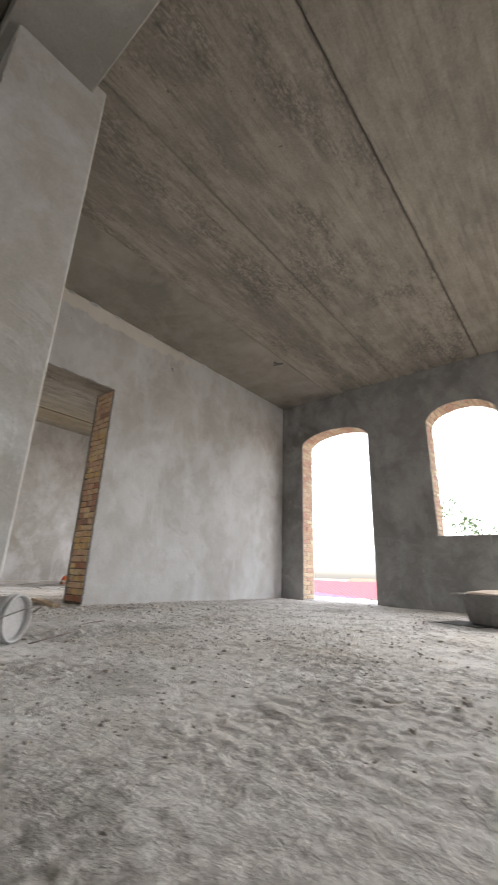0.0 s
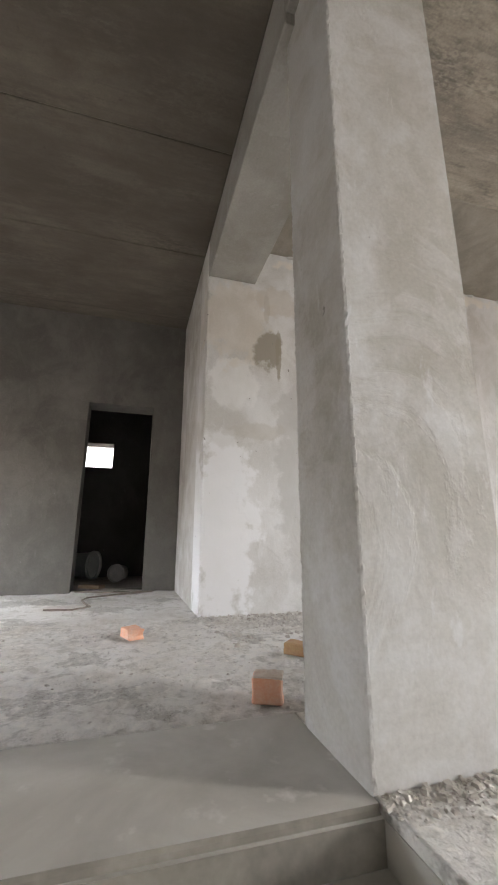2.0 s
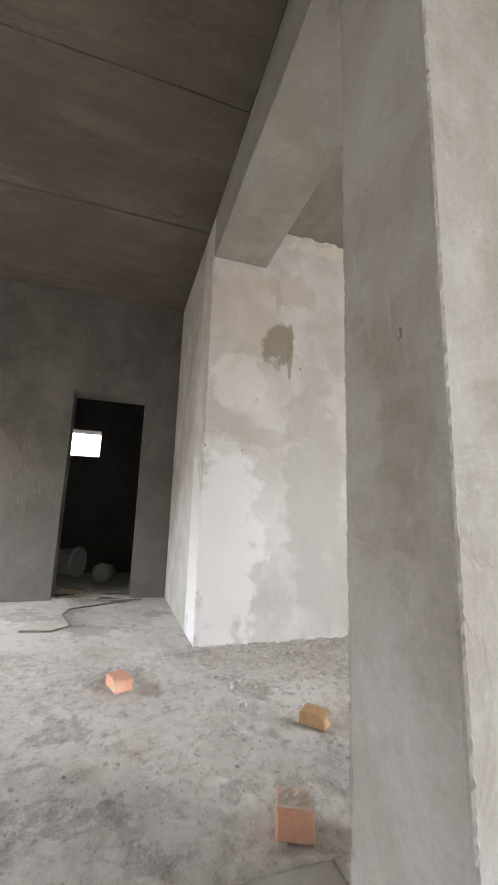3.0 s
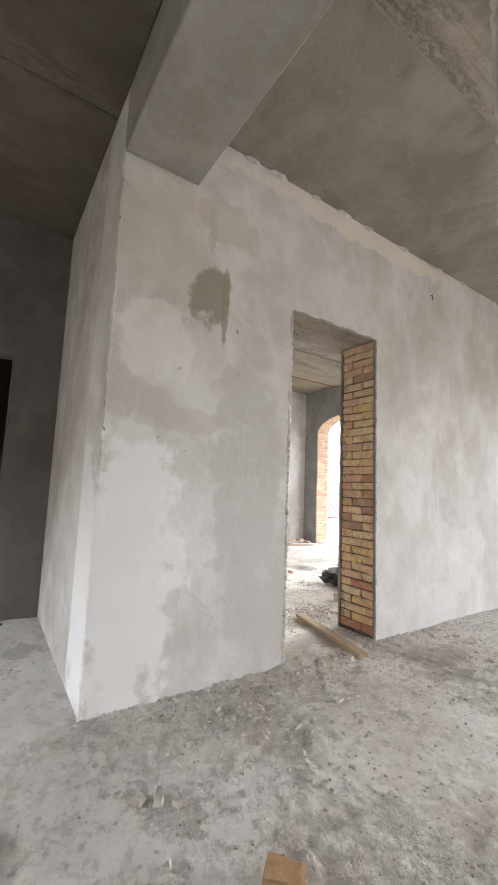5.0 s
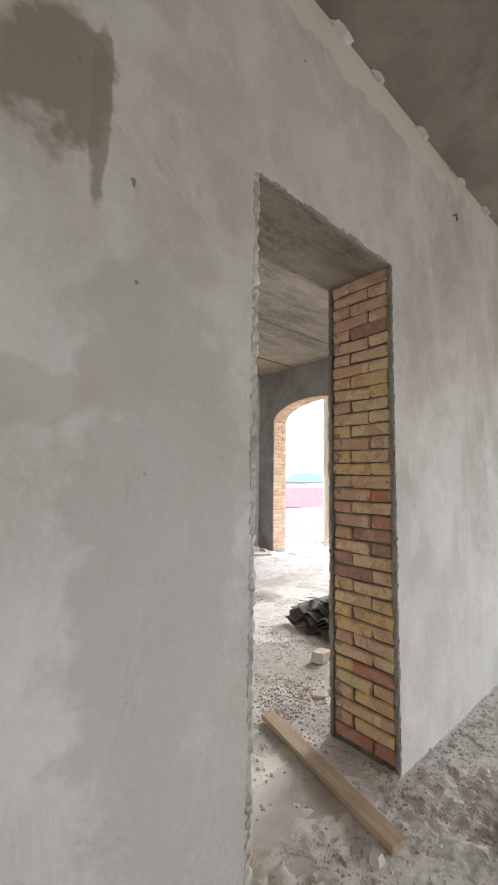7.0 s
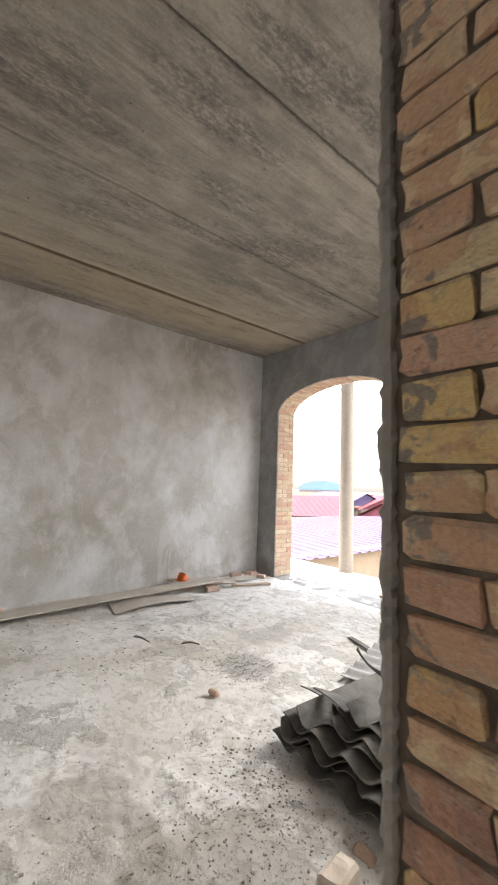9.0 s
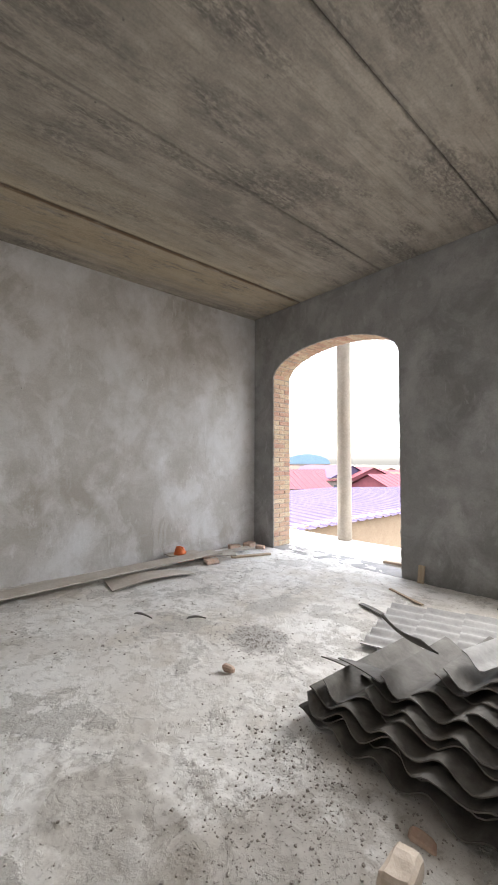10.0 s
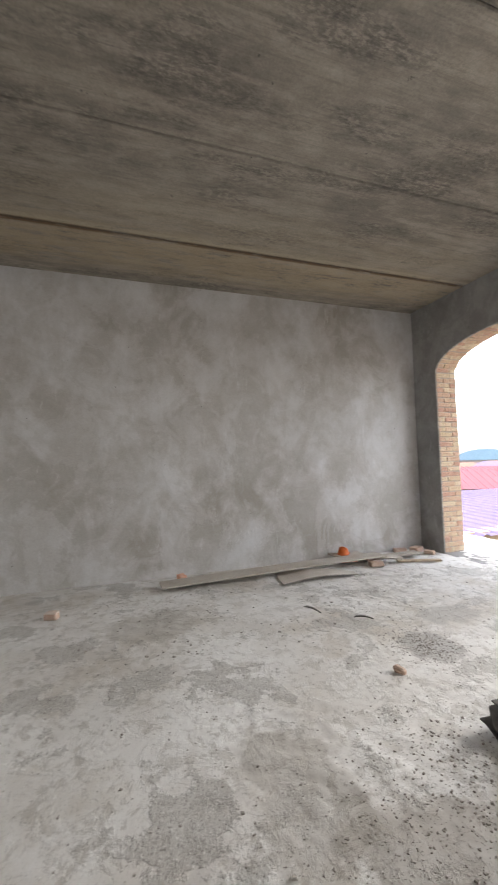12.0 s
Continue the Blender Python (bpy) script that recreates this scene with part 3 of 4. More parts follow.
tagged(new("floor", floor_mesh(-11.4, -2.42, YS, 8.06, 0.02)), "rough grey cement floor strewn with crumbs", "floor", kind="structure")
tagged(new("floor_east", floor_mesh(-2.421, XE, YE, 8.06, 0.016)), "rough pitted cement floor beside the stairs", "floor", kind="structure")


# steps up to the hall, each a cast block
def stairs():
    top = thing("stairs", "bare grey cement steps with rounded worn edges", "stairs")
    tagged(top, kind="structure")
    for i in range(11):
        x0 = XS + (i - 1) * GOING if i else -2.42
        x1 = XS + i * GOING
        z = -i * RISE - (0.004 if i == 0 else 0.0)
        bm = box(x0 - 0.04 * (i > 0), x1 + (0.0 if i < 10 else 3.0), YS, YE - 0.006, z - 0.45, z)
        es = [e for e in bm.edges if all(abs(v.co.z - z) < 1e-4 for v in e.verts) and all(v.co.x > x1 - 0.01 for v in e.verts)]
        bmesh.ops.bevel(bm, geom=es, offset=0.022, segments=3, affect="EDGES")
        bm.normal_update()
        for f in bm.faces:
            if f.normal.x > 0.3:
                f.material_index = 1
        part("step", bm, (STEP, RISER), top)


stairs()
structure("stair_side", box(-1.86, XE, YE - 0.004, YE + 0.2, -1.5, -0.03), STEP, "bare cement side of the floor beside the steps", "wall")


# ---- outside ----
def far_ground():
    bm = bmesh.new()
    bm.faces.new([bm.verts.new(p) for p in ((-900, -900, -6), (900, -900, -6), (900, 900, -6), (-900, 900, -6))])
    return structure("ground", bm, EARTH, "hazy flat ground of a low town", "ground")


far_ground()
smooth(structure("terrace_column", lathe([(0.13, -0.02), (0.128, 0.5), (0.125, 2.4), (0.122, 4.15)], 28), POST, "round cream-painted terrace column", "column")).location = (-9.1, 7.98, 0)
# unseen slab, guessed from the column, added to keep steep sky light off the floor
structure("terrace_roof", box(-11.4, XE, YN2 + 0.002, 8.45, 4.14, 4.34), PLASTER, "plain concrete roof slab over the terrace, unseen, added to block sky light", "roof")
structure("terrace_base", box(-11.4, XE, YN2 - 0.3, 8.05, -6, -0.24), PLASTER, "plastered base of the terrace", "wall")
structure("house_base", box(XR - 0.4, XE + 0.4, YS - 0.4, YN2 - 0.35, -6, -1.8), PLASTER, "plastered base of the house", "wall")
VIOLET = simple_material("violet_sheet_roof", (0.068, 0.056, 0.105), (0.082, 0.068, 0.125), 1.5, 0.9)
CRIMSON = simple_material("crimson_sheet_roof", (0.14, 0.045, 0.055), (0.12, 0.04, 0.05), 1.5, 0.9)
RUST = simple_material("brown_roof", (0.1, 0.06, 0.045), (0.12, 0.075, 0.06), 1.5, 0.8)
TAN = simple_material("tan_render", (0.27, 0.2, 0.14), (0.31, 0.235, 0.165), 1.0, 0.9)
CHALK = simple_material("pale_render", (0.14, 0.115, 0.105), (0.18, 0.15, 0.135), 1.0, 0.9)
HANGAR = simple_material("blue_sheet", (0.11, 0.17, 0.22), (0.12, 0.185, 0.24), 0.5, 0.9)
GLASSY = material("far_window", (0.05, 0.06, 0.07), 0.2)
LEAF = simple_material("foliage", (0.07, 0.11, 0.06), (0.1, 0.14, 0.09), 3.0, 0.8)
BARK = simple_material("bark", (0.12, 0.09, 0.07), (0.18, 0.14, 0.1), 9.0, 0.9)


for far in (VIOLET, CRIMSON, RUST, TAN, CHALK, HANGAR, LEAF, EARTH, POST):
    far.node_tree.nodes["Principled BSDF"].inputs["Specular IOR Level"].default_value = 0.1


def house(x, y, turn, w, d, eave, ridge, roof_mat, wall_mat, label, ribs=0.0, windows=True):
    """w along the ridge, d across it; the walls stand on the ground at -6."""
    top = thing("house", label, "house", pose(x, y, -6, 0, 0, turn))
    part("wall", box(-w / 2, w / 2, -d / 2, d / 2, 0, eave + 6), wall_mat, top)
    bm = bmesh.new()
    o, e, r = 0.5, eave + 6, ridge + 6
    n = max(2, int(d / 2 / ribs)) if ribs else 1
    for s in (-1, 1):
        low = Vector((0, s * (d / 2 + o), e - 0.1))
        high = Vector((0, 0, r))
        across = (high - low)
        up = Vector((0, -s * across.z, abs(across.y))).normalized()
        k = int((w + 2 * o) / ribs) if ribs else 1
        for i in range(k):
            xa = -w / 2 - o + (w + 2 * o) * i / k
            xb = -w / 2 - o + (w + 2 * o) * (i + 1) / k
            prof = [(xa, 0.02), (xa + 0.6 * (xb - xa), 0.02), (xa + 0.68 * (xb - xa), 0.09), (xa + 0.9 * (xb - xa), 0.09), (xb, 0.02)] if ribs else [(xa, 0.02), (xb, 0.02)]
            for (pa, ha), (pb, hb) in zip(prof, prof[1:]):
                q = [Vector((pa, 0, 0)) + low + up * ha, Vector((pb, 0, 0)) + low + up * hb, Vector((pb, 0, 0)) + high + up * hb, Vector((pa, 0, 0)) + high + up * ha]
                bm.faces.new([bm.verts.new(p) for p in q])
    for s in (-1, 1):
        bm.faces.new([bm.verts.new(p) for p in ((s * w / 2, -d / 2, e - 0.02), (s * w / 2, d / 2, e - 0.02), (s * w / 2, 0, r - 0.05))])
    part("roof", bm, roof_mat, top)
    for s in (-1, 1) if windows else ():
        for i in range(max(1, int(w / 4))):
            u = -w / 2 + (i + 0.5) * w / max(1, int(w / 4))
            part("window", box(u - 0.6, u + 0.6, s * d / 2 - 0.04, s * d / 2 + 0.04, max(0.8, e - 2.6), e - 1.0), GLASSY, top)
    return top


# the violet roof's eave runs along y in front of the terrace
house(-27.5, 22, 90, 44, 18, -1.95, -1.5, VIOLET, TAN, "low tan building with a ribbed violet metal roof", 0.9, False)
house(-52, 40, 62, 26, 12, -2.4, -0.3, CRIMSON, CHALK, "pale house with a crimson metal roof", 0.9)
house(-58, 72, 80, 30, 12, -2.2, -0.2, CRIMSON, CHALK, "long pale house with a crimson metal roof", 0.9)
house(-33, 62, 70, 20, 12, -2.6, -0.4, CRIMSON, CHALK, "pale house with a crimson metal roof", 0.9)
for i in range(34):
    a = random.uniform(100, 158)
    r = random.uniform(75, 230)
    size = random.uniform(9, 17)
    eave = random.uniform(-3.0, -1.6)
    house(-5 + r * math.cos(radians(a)), 2 + r * math.sin(radians(a)), random.uniform(0, 180), size, size * 0.7, eave, eave + random.uniform(1.4, 2.6),
          random.choice((RUST, RUST, CRIMSON, VIOLET)), random.choice((CHALK, TAN)), "distant low house with a gabled roof")


def hangar():
    top = thing("hangar", "distant hangar with a rounded blue metal roof", "building", pose(-112.5, 126.8, -6, 0, 0, 43))
    bm = bmesh.new()
    n = 20
    for i in range(n):
        p = [(8.5 * math.cos(math.pi * j / n), 6.6 + 3.6 * math.sin(math.pi * j / n)) for j in (i, i + 1)]
        bm.faces.new([bm.verts.new(q) for q in ((p[0][0], -15, p[0][1]), (p[1][0], -15, p[1][1]), (p[1][0], 15, p[1][1]), (p[0][0], 15, p[0][1]))])
    for y in (-15, 15):
        bm.faces.new([bm.verts.new((8.5 * math.cos(math.pi * j / n), y, 6.6 + 3.6 * math.sin(math.pi * j / n))) for j in range(n + 1)])
    part("roof", bm, HANGAR, top)
    part("wall", box(-8.4, 8.4, -14.8, 14.8, 0, 6.65), CHALK, top)


hangar()


def tree(x, y, height):
    top = thing("tree", "distant leafy tree seen against the white sky", "tree", pose(x, y, -6))
    bm = tube([(0, 0, 0), (0.1, 0.05, height * 0.3), (0.0, 0.1, height * 0.6), (0.1, 0.0, height * 0.9)], 0.2)
    tips = []
    for i in range(16):
        z = height * random.uniform(0.3, 0.85)
        a = random.uniform(0, 6.28)
        r = (1.0 - abs(z / height - 0.5)) * height * 0.3
        tip = (r * math.cos(a), r * math.sin(a), z + height * 0.12)
        tips.append(tip)
        limb = tube([(0.05, 0.05, z * 0.9), (tip[0] * 0.5, tip[1] * 0.5, z + height * 0.03), tip], 0.06, 6)
        me = bpy.data.meshes.new("limb")
        limb.to_mesh(me)
        limb.free()
        bm.from_mesh(me)
        bpy.data.meshes.remove(me)
    part("trunk", bm, BARK, top)
    verts, faces = [], []
    for tip in tips:
        for _ in range(160):
            c = Vector(tip) + Vector((random.gauss(0, 0.7), random.gauss(0, 0.7), random.gauss(0, 0.6)))
            a, b = Vector((random.uniform(-1, 1), random.uniform(-1, 1), random.uniform(-1, 1))) * 0.16, Vector((random.uniform(-1, 1), random.uniform(-1, 1), random.uniform(-1, 1))) * 0.16
            n = len(verts)
            verts += [c - a, c + b, c + a, c - b]
            faces.append((n, n + 1, n + 2, n + 3))
    me = bpy.data.meshes.new("crown")
    me.from_pydata(verts, [], faces)
    me.materials.append(LEAF)
    part("crown", me, LEAF, top)


tree(-10.6, 42, 14)


# ---- things ----
def brick_mesh(name, mat, l, w, h, rough=0.004, cut=0.0):
    """A worn brick lying on its bed, its base at 0; cut breaks off one end at a slant."""
    bm = bmesh.new()
    add_box(bm, -l / 2, l / 2, -w / 2, w / 2, 0, h, bevel=0.006)
    bmesh.ops.subdivide_edges(bm, edges=[e for e in bm.edges if e.calc_length() > 0.05], cuts=2, use_grid_fill=True)
    for v in bm.verts:
        p = v.co * 14
        n = Vector((noise.noise(p), noise.noise(p + Vector((9, 0, 0))), noise.noise(p + Vector((0, 9, 0)))))
        if cut and v.co.x > l / 2 - cut:
            v.co.x -= cut * (0.5 + 0.8 * noise.noise(v.co * 25)) * (0.4 + v.co.z / h)
        low = v.co.z < 0.003
        v.co += n * rough
        if low:
            v.co.z = max(0.0, v.co.z * 0.2)
    return mesh_of(bm, name, mat)


def loose_brick(name, mat, m, l, w, h, label, cut=0.0, crust=False, group=""):
    top = thing(name, label, "brick", m, group)
    part("body", brick_mesh("body", mat, l, w, h, 0.004, cut), mat, top)
    if crust:
        bm = bmesh.new()
        bmesh.ops.create_grid(bm, x_segments=7, y_segments=6, size=0.5)
        for v in bm.verts:
            r = v.co.copy()
            v.co = Vector((r.x * l * 0.93, r.y * w * 0.93, h + 0.004 + max(0.0, 0.012 * noise.noise(r * 7) + 0.004) * (1 - (2 * max(abs(r.x), abs(r.y))) ** 4)))
        ext = bmesh.ops.extrude_face_region(bm, geom=bm.faces[:])
        for v in [g for g in ext["geom"] if isinstance(g, bmesh.types.BMVert)]:
            v.co.z = h - 0.006
        part("mortar_crust", bm, LIME, top, "pale crust of old mortar")
    return top


loose_brick("brick_piece", RED_BRICK, pose(-3.80, -0.46, 0.008, 0, 0, 20), 0.17, 0.11, 0.065, "orange-red half brick lying on the hall floor", 0.03)
loose_brick("brick_piece", RED_BRICK, pose(-2.53, 0.08, 0.008, 0, 0, 65), 0.13, 0.1, 0.1, "orange broken brick with pale mortar on top", 0.02, True)
loose_brick("brick_piece", YELLOW_BRICK, pose(-3.14, 0.47, 0.008, 0, 0, 40), 0.14, 0.1, 0.065, "yellow and red chipped brick on the rough floor", 0.03)
loose_brick("brick_piece", DUSTY_BRICK, pose(-8.9, 1.27, 0.006, 0, 0, 70), 0.12, 0.09, 0.06, "pale pink brick stub on the bare floor", 0.02, True)
loose_brick("brick_piece", RED_BRICK, pose(-9.66, 2.62, 0.006, 0, 0, 15), 0.14, 0.09, 0.065, "red brick stub beside the plastered wall", 0.02)
loose_brick("brick_piece", DUSTY_BRICK, pose(-9.25, 5.17, 0.006, 0, 0, 82), 0.2, 0.11, 0.06, "red brick propping the end of the long board", 0.02)
loose_brick("brick_piece", RED_BRICK, pose(-9.62, 4.95, 0.006, 0, 0, 88), 0.26, 0.16, 0.07, "red brick lying among boards by the wall", 0.0)
loose_brick("brick_piece", DUSTY_BRICK, pose(-9.57, 5.32, 0.006, 0, 0, 95), 0.24, 0.12, 0.07, "red brick with a pale mortar crust by the wall", 0.0, True)
loose_brick("brick_piece", DUSTY_BRICK, pose(-9.72, 5.95, 0.006, 0, 0, 70), 0.2, 0.12, 0.07, "dusty yellow brick in the wall corner", 0.02)
loose_brick("brick_piece", DUSTY_BRICK, pose(-9.68, 6.22, 0.006, 0, 0, 110), 0.22, 0.13, 0.08, "dusty brick leaning in the corner by the arch", 0.02)
loose_brick("brick_piece", DUSTY_BRICK, pose(-9.5, 6.3, 0.006, 0, 0, 30), 0.15, 0.1, 0.05, "small chipped brick at the foot of the arch", 0.03)


def board_mesh(name, mat, length, width, thick, bow=0.0, curl=0.0, taper=0.0, n=18):
    """A thin board along local x from 0, its underside near 0; bow lifts the middle, curl the far edge."""
    bm = bmesh.new()
    rows = []
    for i in range(n + 1):
        u = i / n
        wd = width * (1 - taper * u) * (1 + 0.015 * noise.noise(Vector((i * 0.9, 3, 0))))
        row = []
        for j in range(5):
            t = j / 4
            z = bow * math.sin(math.pi * u) + curl * t * t * (0.3 + 0.7 * u) + 0.003 * noise.noise(Vector((i, j, 4)))
            row.append(((u * length, (t - 0.5) * wd, z)))
        rows.append(row)
    lo = [[bm.verts.new(p) for p in r] for r in rows]
    hi = [[bm.verts.new((p[0], p[1], p[2] + thick)) for p in r] for r in rows]
    for a in range(n):
        for b in range(4):
            bm.faces.new((lo[a][b], lo[a][b + 1], lo[a + 1][b + 1], lo[a + 1][b]))
            bm.faces.new((hi[a][b], hi[a + 1][b], hi[a + 1][b + 1], hi[a][b + 1]))
        for b in (0, 4):
            bm.faces.new((lo[a][b], lo[a + 1][b], hi[a + 1][b], hi[a][b]))
    for a in (0, n):
        for b in range(4):
            bm.faces.new((lo[a][b], lo[a][b + 1], hi[a][b + 1], hi[a][b]))
    return mesh_of(bm, name, mat)


def board(name, label, mat, m, *a, category="board", **k):
    ob = tagged(new(name, board_mesh(name, mat, *a, **k)), label, category)
    ob.matrix_basis = m
    return ob


board("long_board", "long dusty plywood board lying along the wall", BOARD, pose(-9.37, 2.33, 0.05, -1, -0.9, 91.0), 3.05, 0.3, 0.014, bow=0.01, taper=0.1)
board("warped_sheet", "curled thin plywood sheet under the long board", BOARD, pose(-9.2, 3.72, 0.012, 0, 0, 80), 1.0, 0.5, 0.006, bow=0.045, taper=0.7)
board("short_board", "short pale board on the bricks by the wall", BOARD, pose(-9.5, 5.15, 0.085, 3, 3, 62), 0.5, 0.16, 0.018)
board("short_board", "short grey board lying in the corner", BOARD, pose(-9.55, 5.45, 0.03, -4, -2, 84), 0.62, 0.2, 0.018)
board("short_board", "splintered pale lath by the arch", WOOD, pose(-9.3, 5.55, 0.012, 0, 0, 70), 0.6, 0.08, 0.02)
board("short_board", "reddish board end on the pile by the wall", BOARD, pose(-9.72, 4.75, 0.085, 0, 2, 88), 0.5, 0.2, 0.015)
board("plank", "worn yellowish plank lying across the doorway", WOOD, pose(-4.23, 2.13, 0.012, 0, 0, 168), 1.02, 0.085, 0.03)
board("lath", "pale strip of wood on the floor by the arch pier", WOOD, pose(-7.1, 5.98, 0.012, 0, 0, -25), 0.5, 0.03, 0.012)
board("offcut", "pale wood offcut leaning on the arch pier", WOOD, pose(-6.98, 6.44, 0.01, 0, -78, 90), 0.2, 0.07, 0.02)
board("yellow_batten", "yellow wood batten on the terrace floor", WOOD, pose(-7.75, 6.98, 0.012, 0, 0, 8), 0.5, 0.08, 0.03)


def helmet():
    top = thing("orange_helmet", "small bright orange plastic shell on the boards", "helmet", pose(-9.66, 4.92, 0.105, 8, 0, 20))
    bm = lathe([(0.085, 0.0), (0.09, 0.012), (0.075, 0.02), (0.072, 0.045), (0.058, 0.075), (0.03, 0.092), (0.001, 0.096)], 20)
    smooth(part("shell", bm, ORANGE, top))
    part("ridge", tube([(0.07, 0, 0.05), (0.05, 0, 0.088), (0, 0, 0.1), (-0.05, 0, 0.088), (-0.07, 0, 0.05)], 0.008), ORANGE, top)


helmet()


# corrugated fibre-cement sheets
def sheet_mesh(name, waves, length, pitch=0.15, amp=0.024, thick=0.007, sag=0.0, seed=0, torn=0.0, lift=0.0, mat=None):
    """Waves along local x, ridges along local y from 0; lift bends one side upward, torn breaks the front edge."""
    bm = bmesh.new()
    n, rows = waves * 8, 9
    w = waves * pitch
    grid = []
    for i in range(n + 1):
        x = i * pitch / 8
        brk = torn * (0.5 + noise.noise(Vector((x * 5 + seed, seed, 0))))
        col = []
        for j in range(rows + 1):
            y = brk + (length - brk) * j / rows
            p = Vector((x * 1.7 + seed * 3, y * 1.3, seed))
            z = amp * math.cos(2 * math.pi * x / pitch) + sag * (2 * x / w - 1) ** 2 + lift * (x / w) ** 2 + 0.009 * noise.noise(p)
            col.append((x, y, z))
        grid.append(col)
    lo = [[bm.verts.new(p) for p in c] for c in grid]
    hi = [[bm.verts.new((p[0], p[1], p[2] + thick)) for p in c] for c in grid]
    for a in range(n):
        for b in range(rows):
            bm.faces.new((lo[a][b], lo[a][b + 1], lo[a + 1][b + 1], lo[a + 1][b]))
            bm.faces.new((hi[a][b], hi[a + 1][b], hi[a + 1][b + 1], hi[a][b + 1]))
        for b in (0, rows):
            bm.faces.new((lo[a][b], lo[a + 1][b], hi[a + 1][b], hi[a][b]))
    for a in (0, n):
        for b in range(rows):
            bm.faces.new((lo[a][b], lo[a][b + 1], hi[a][b + 1], hi[a][b]))
    return mesh_of(bm, name, mat or SLATE)


def sheet(label, m, *a, **k):
    ob = tagged(new("corrugated_sheet", sheet_mesh("corrugated_sheet", *a, **k)), label, "roofing sheet", "pile of roofing sheets")
    ob.matrix_basis = m
    ob.data.set_sharp_from_angle(angle=radians(50))
    return ob


PILE = "grey corrugated roofing sheet in an untidy pile"
for i in range(11):
    back = 0.014 * i + 0.034 * max(0, i - 3)
    lost = 0 if i < 5 else 1 if i < 8 else 2
    sheet(PILE, pose(-6.3 + 0.24 * lost + 0.012 * i + 0.02 * math.sin(i * 1.9), 3.6 + back + 0.03 * math.sin(i * 2.3), 0.045 + 0.03 * i, 0.7 * math.sin(i * 1.7), -0.4 - 0.3 * i, -5 + 0.2 * i + 1.8 * math.sin(i * 2.1)), 5 - lost, 1.0 - back, pitch=0.24, amp=0.03, seed=i, torn=0.03 + 0.05 * (i % 3), lift=0.012 * i)
sheet("curved corrugated sheet on top of the pile", pose(-5.68, 4.08, 0.4, 3, -3, -16), 4, 1.0, pitch=0.21, amp=0.026, seed=35, torn=0.12, lift=0.05, mat=LIT_SLATE)
sheet("curved corrugated sheet on top of the pile", pose(-5.55, 4.36, 0.44, 4, -3, 4), 3, 1.0, pitch=0.21, amp=0.03, seed=37, torn=0.2, lift=0.05, mat=LIT_SLATE)
for i in range(4):
    ob = sheet("pale ribbed sheet lying on the floor beyond the pile", pose(-6.22 + 0.29 * i, 4.66 + 0.1 * i, 0.03 + 0.011 * i, 0, 0, 106), 6, 0.34, pitch=0.165, amp=0.015, seed=21 + i)
    ob.data.materials.clear()
    ob.data.materials.append(LIT_SLATE)


def shard(label, m, *a, **k):
    ob = tagged(new("sheet_shard", board_mesh("sheet_shard", SLATE, *a, **k)), label, "roofing shard", "pile of roofing sheets")
    ob.matrix_basis = m
    ob.data.set_sharp_from_angle(angle=radians(50))
    return ob


shard("dark curved shard of roofing sheet sticking up", pose(-5.78, 4.02, 0.44, 35, 4, 148), 0.5, 0.12, 0.007, bow=-0.025, curl=0.02, taper=0.95)
shard("thin splinter of roofing sheet on the floor", pose(-6.12, 4.2, 0.06, 10, 2, 128), 0.5, 0.06, 0.007, bow=0.01, taper=0.95)
shard("pointed shard of roofing sheet by the pile", pose(-6.05, 4.02, 0.17, 8, 9, 170), 0.5, 0.14, 0.007, bow=0.012, taper=0.95)
shard("pointed shard of roofing sheet by the pile", pose(-5.92, 3.9, 0.26, 6, 8, 168), 0.4, 0.16, 0.007, bow=0.01, taper=0.9)
shard("broken corner of roofing sheet on the pile", pose(-5.5, 4.6, 0.5, 20, -18, 110), 0.5, 0.3, 0.007, bow=0.04, taper=0.9)
shard("broken corner of roofing sheet on the pile", pose(-5.25, 4.5, 0.5, -15, -22, 80), 0.45, 0.3, 0.007, bow=0.04, taper=0.9)
shard("dark narrow strip of metal on the floor", pose(-7.05, 5.35, 0.012, 0, 0, -20), 0.45, 0.05, 0.01, bow=0.01)


def chunk(name, label, category, mat, m, l, w, h, seed=0):
    bm = bmesh.new()
    add_box(bm, -l / 2, l / 2, -w / 2, w / 2, 0, h, bevel=0.012)
    bmesh.ops.subdivide_edges(bm, edges=[e for e in bm.edges if e.calc_length() > 0.04], cuts=3, use_grid_fill=True)
    for v in bm.verts:
        p = v.co * 9 + Vector((seed, 0, 0))
        z = v.co.z
        k = 1 - 0.35 * max(0.0, v.co.x / l + 0.1 * noise.noise(p))
        v.co = Vector((v.co.x, v.co.y * k, z * k)) + 0.02 * Vector((noise.noise(p), noise.noise(p + Vector((7, 0, 0))), noise.noise(p + Vector((0, 7, 0))))) * (1.0 if z > 0.004 else 0.0)
    ob = tagged(new(name, mesh_of(bm, name, mat)), label, category)
    ob.matrix_basis = m
    return ob


BLOCK = simple_material("cream_block", (0.62, 0.52, 0.42), (0.72, 0.63, 0.54), 10, 0.9)
chunk("block_chunk", "broken cream masonry block on the floor by the sheets", "block", BLOCK, pose(-5.52, 3.24, 0.006, 0, 0, 100), 0.17, 0.1, 0.085)
chunk("block_chunk", "small brown broken brick beside the sheets", "block", DUSTY_BRICK, pose(-5.55, 3.44, 0.004, 0, 0, 10), 0.09, 0.07, 0.02, 3)
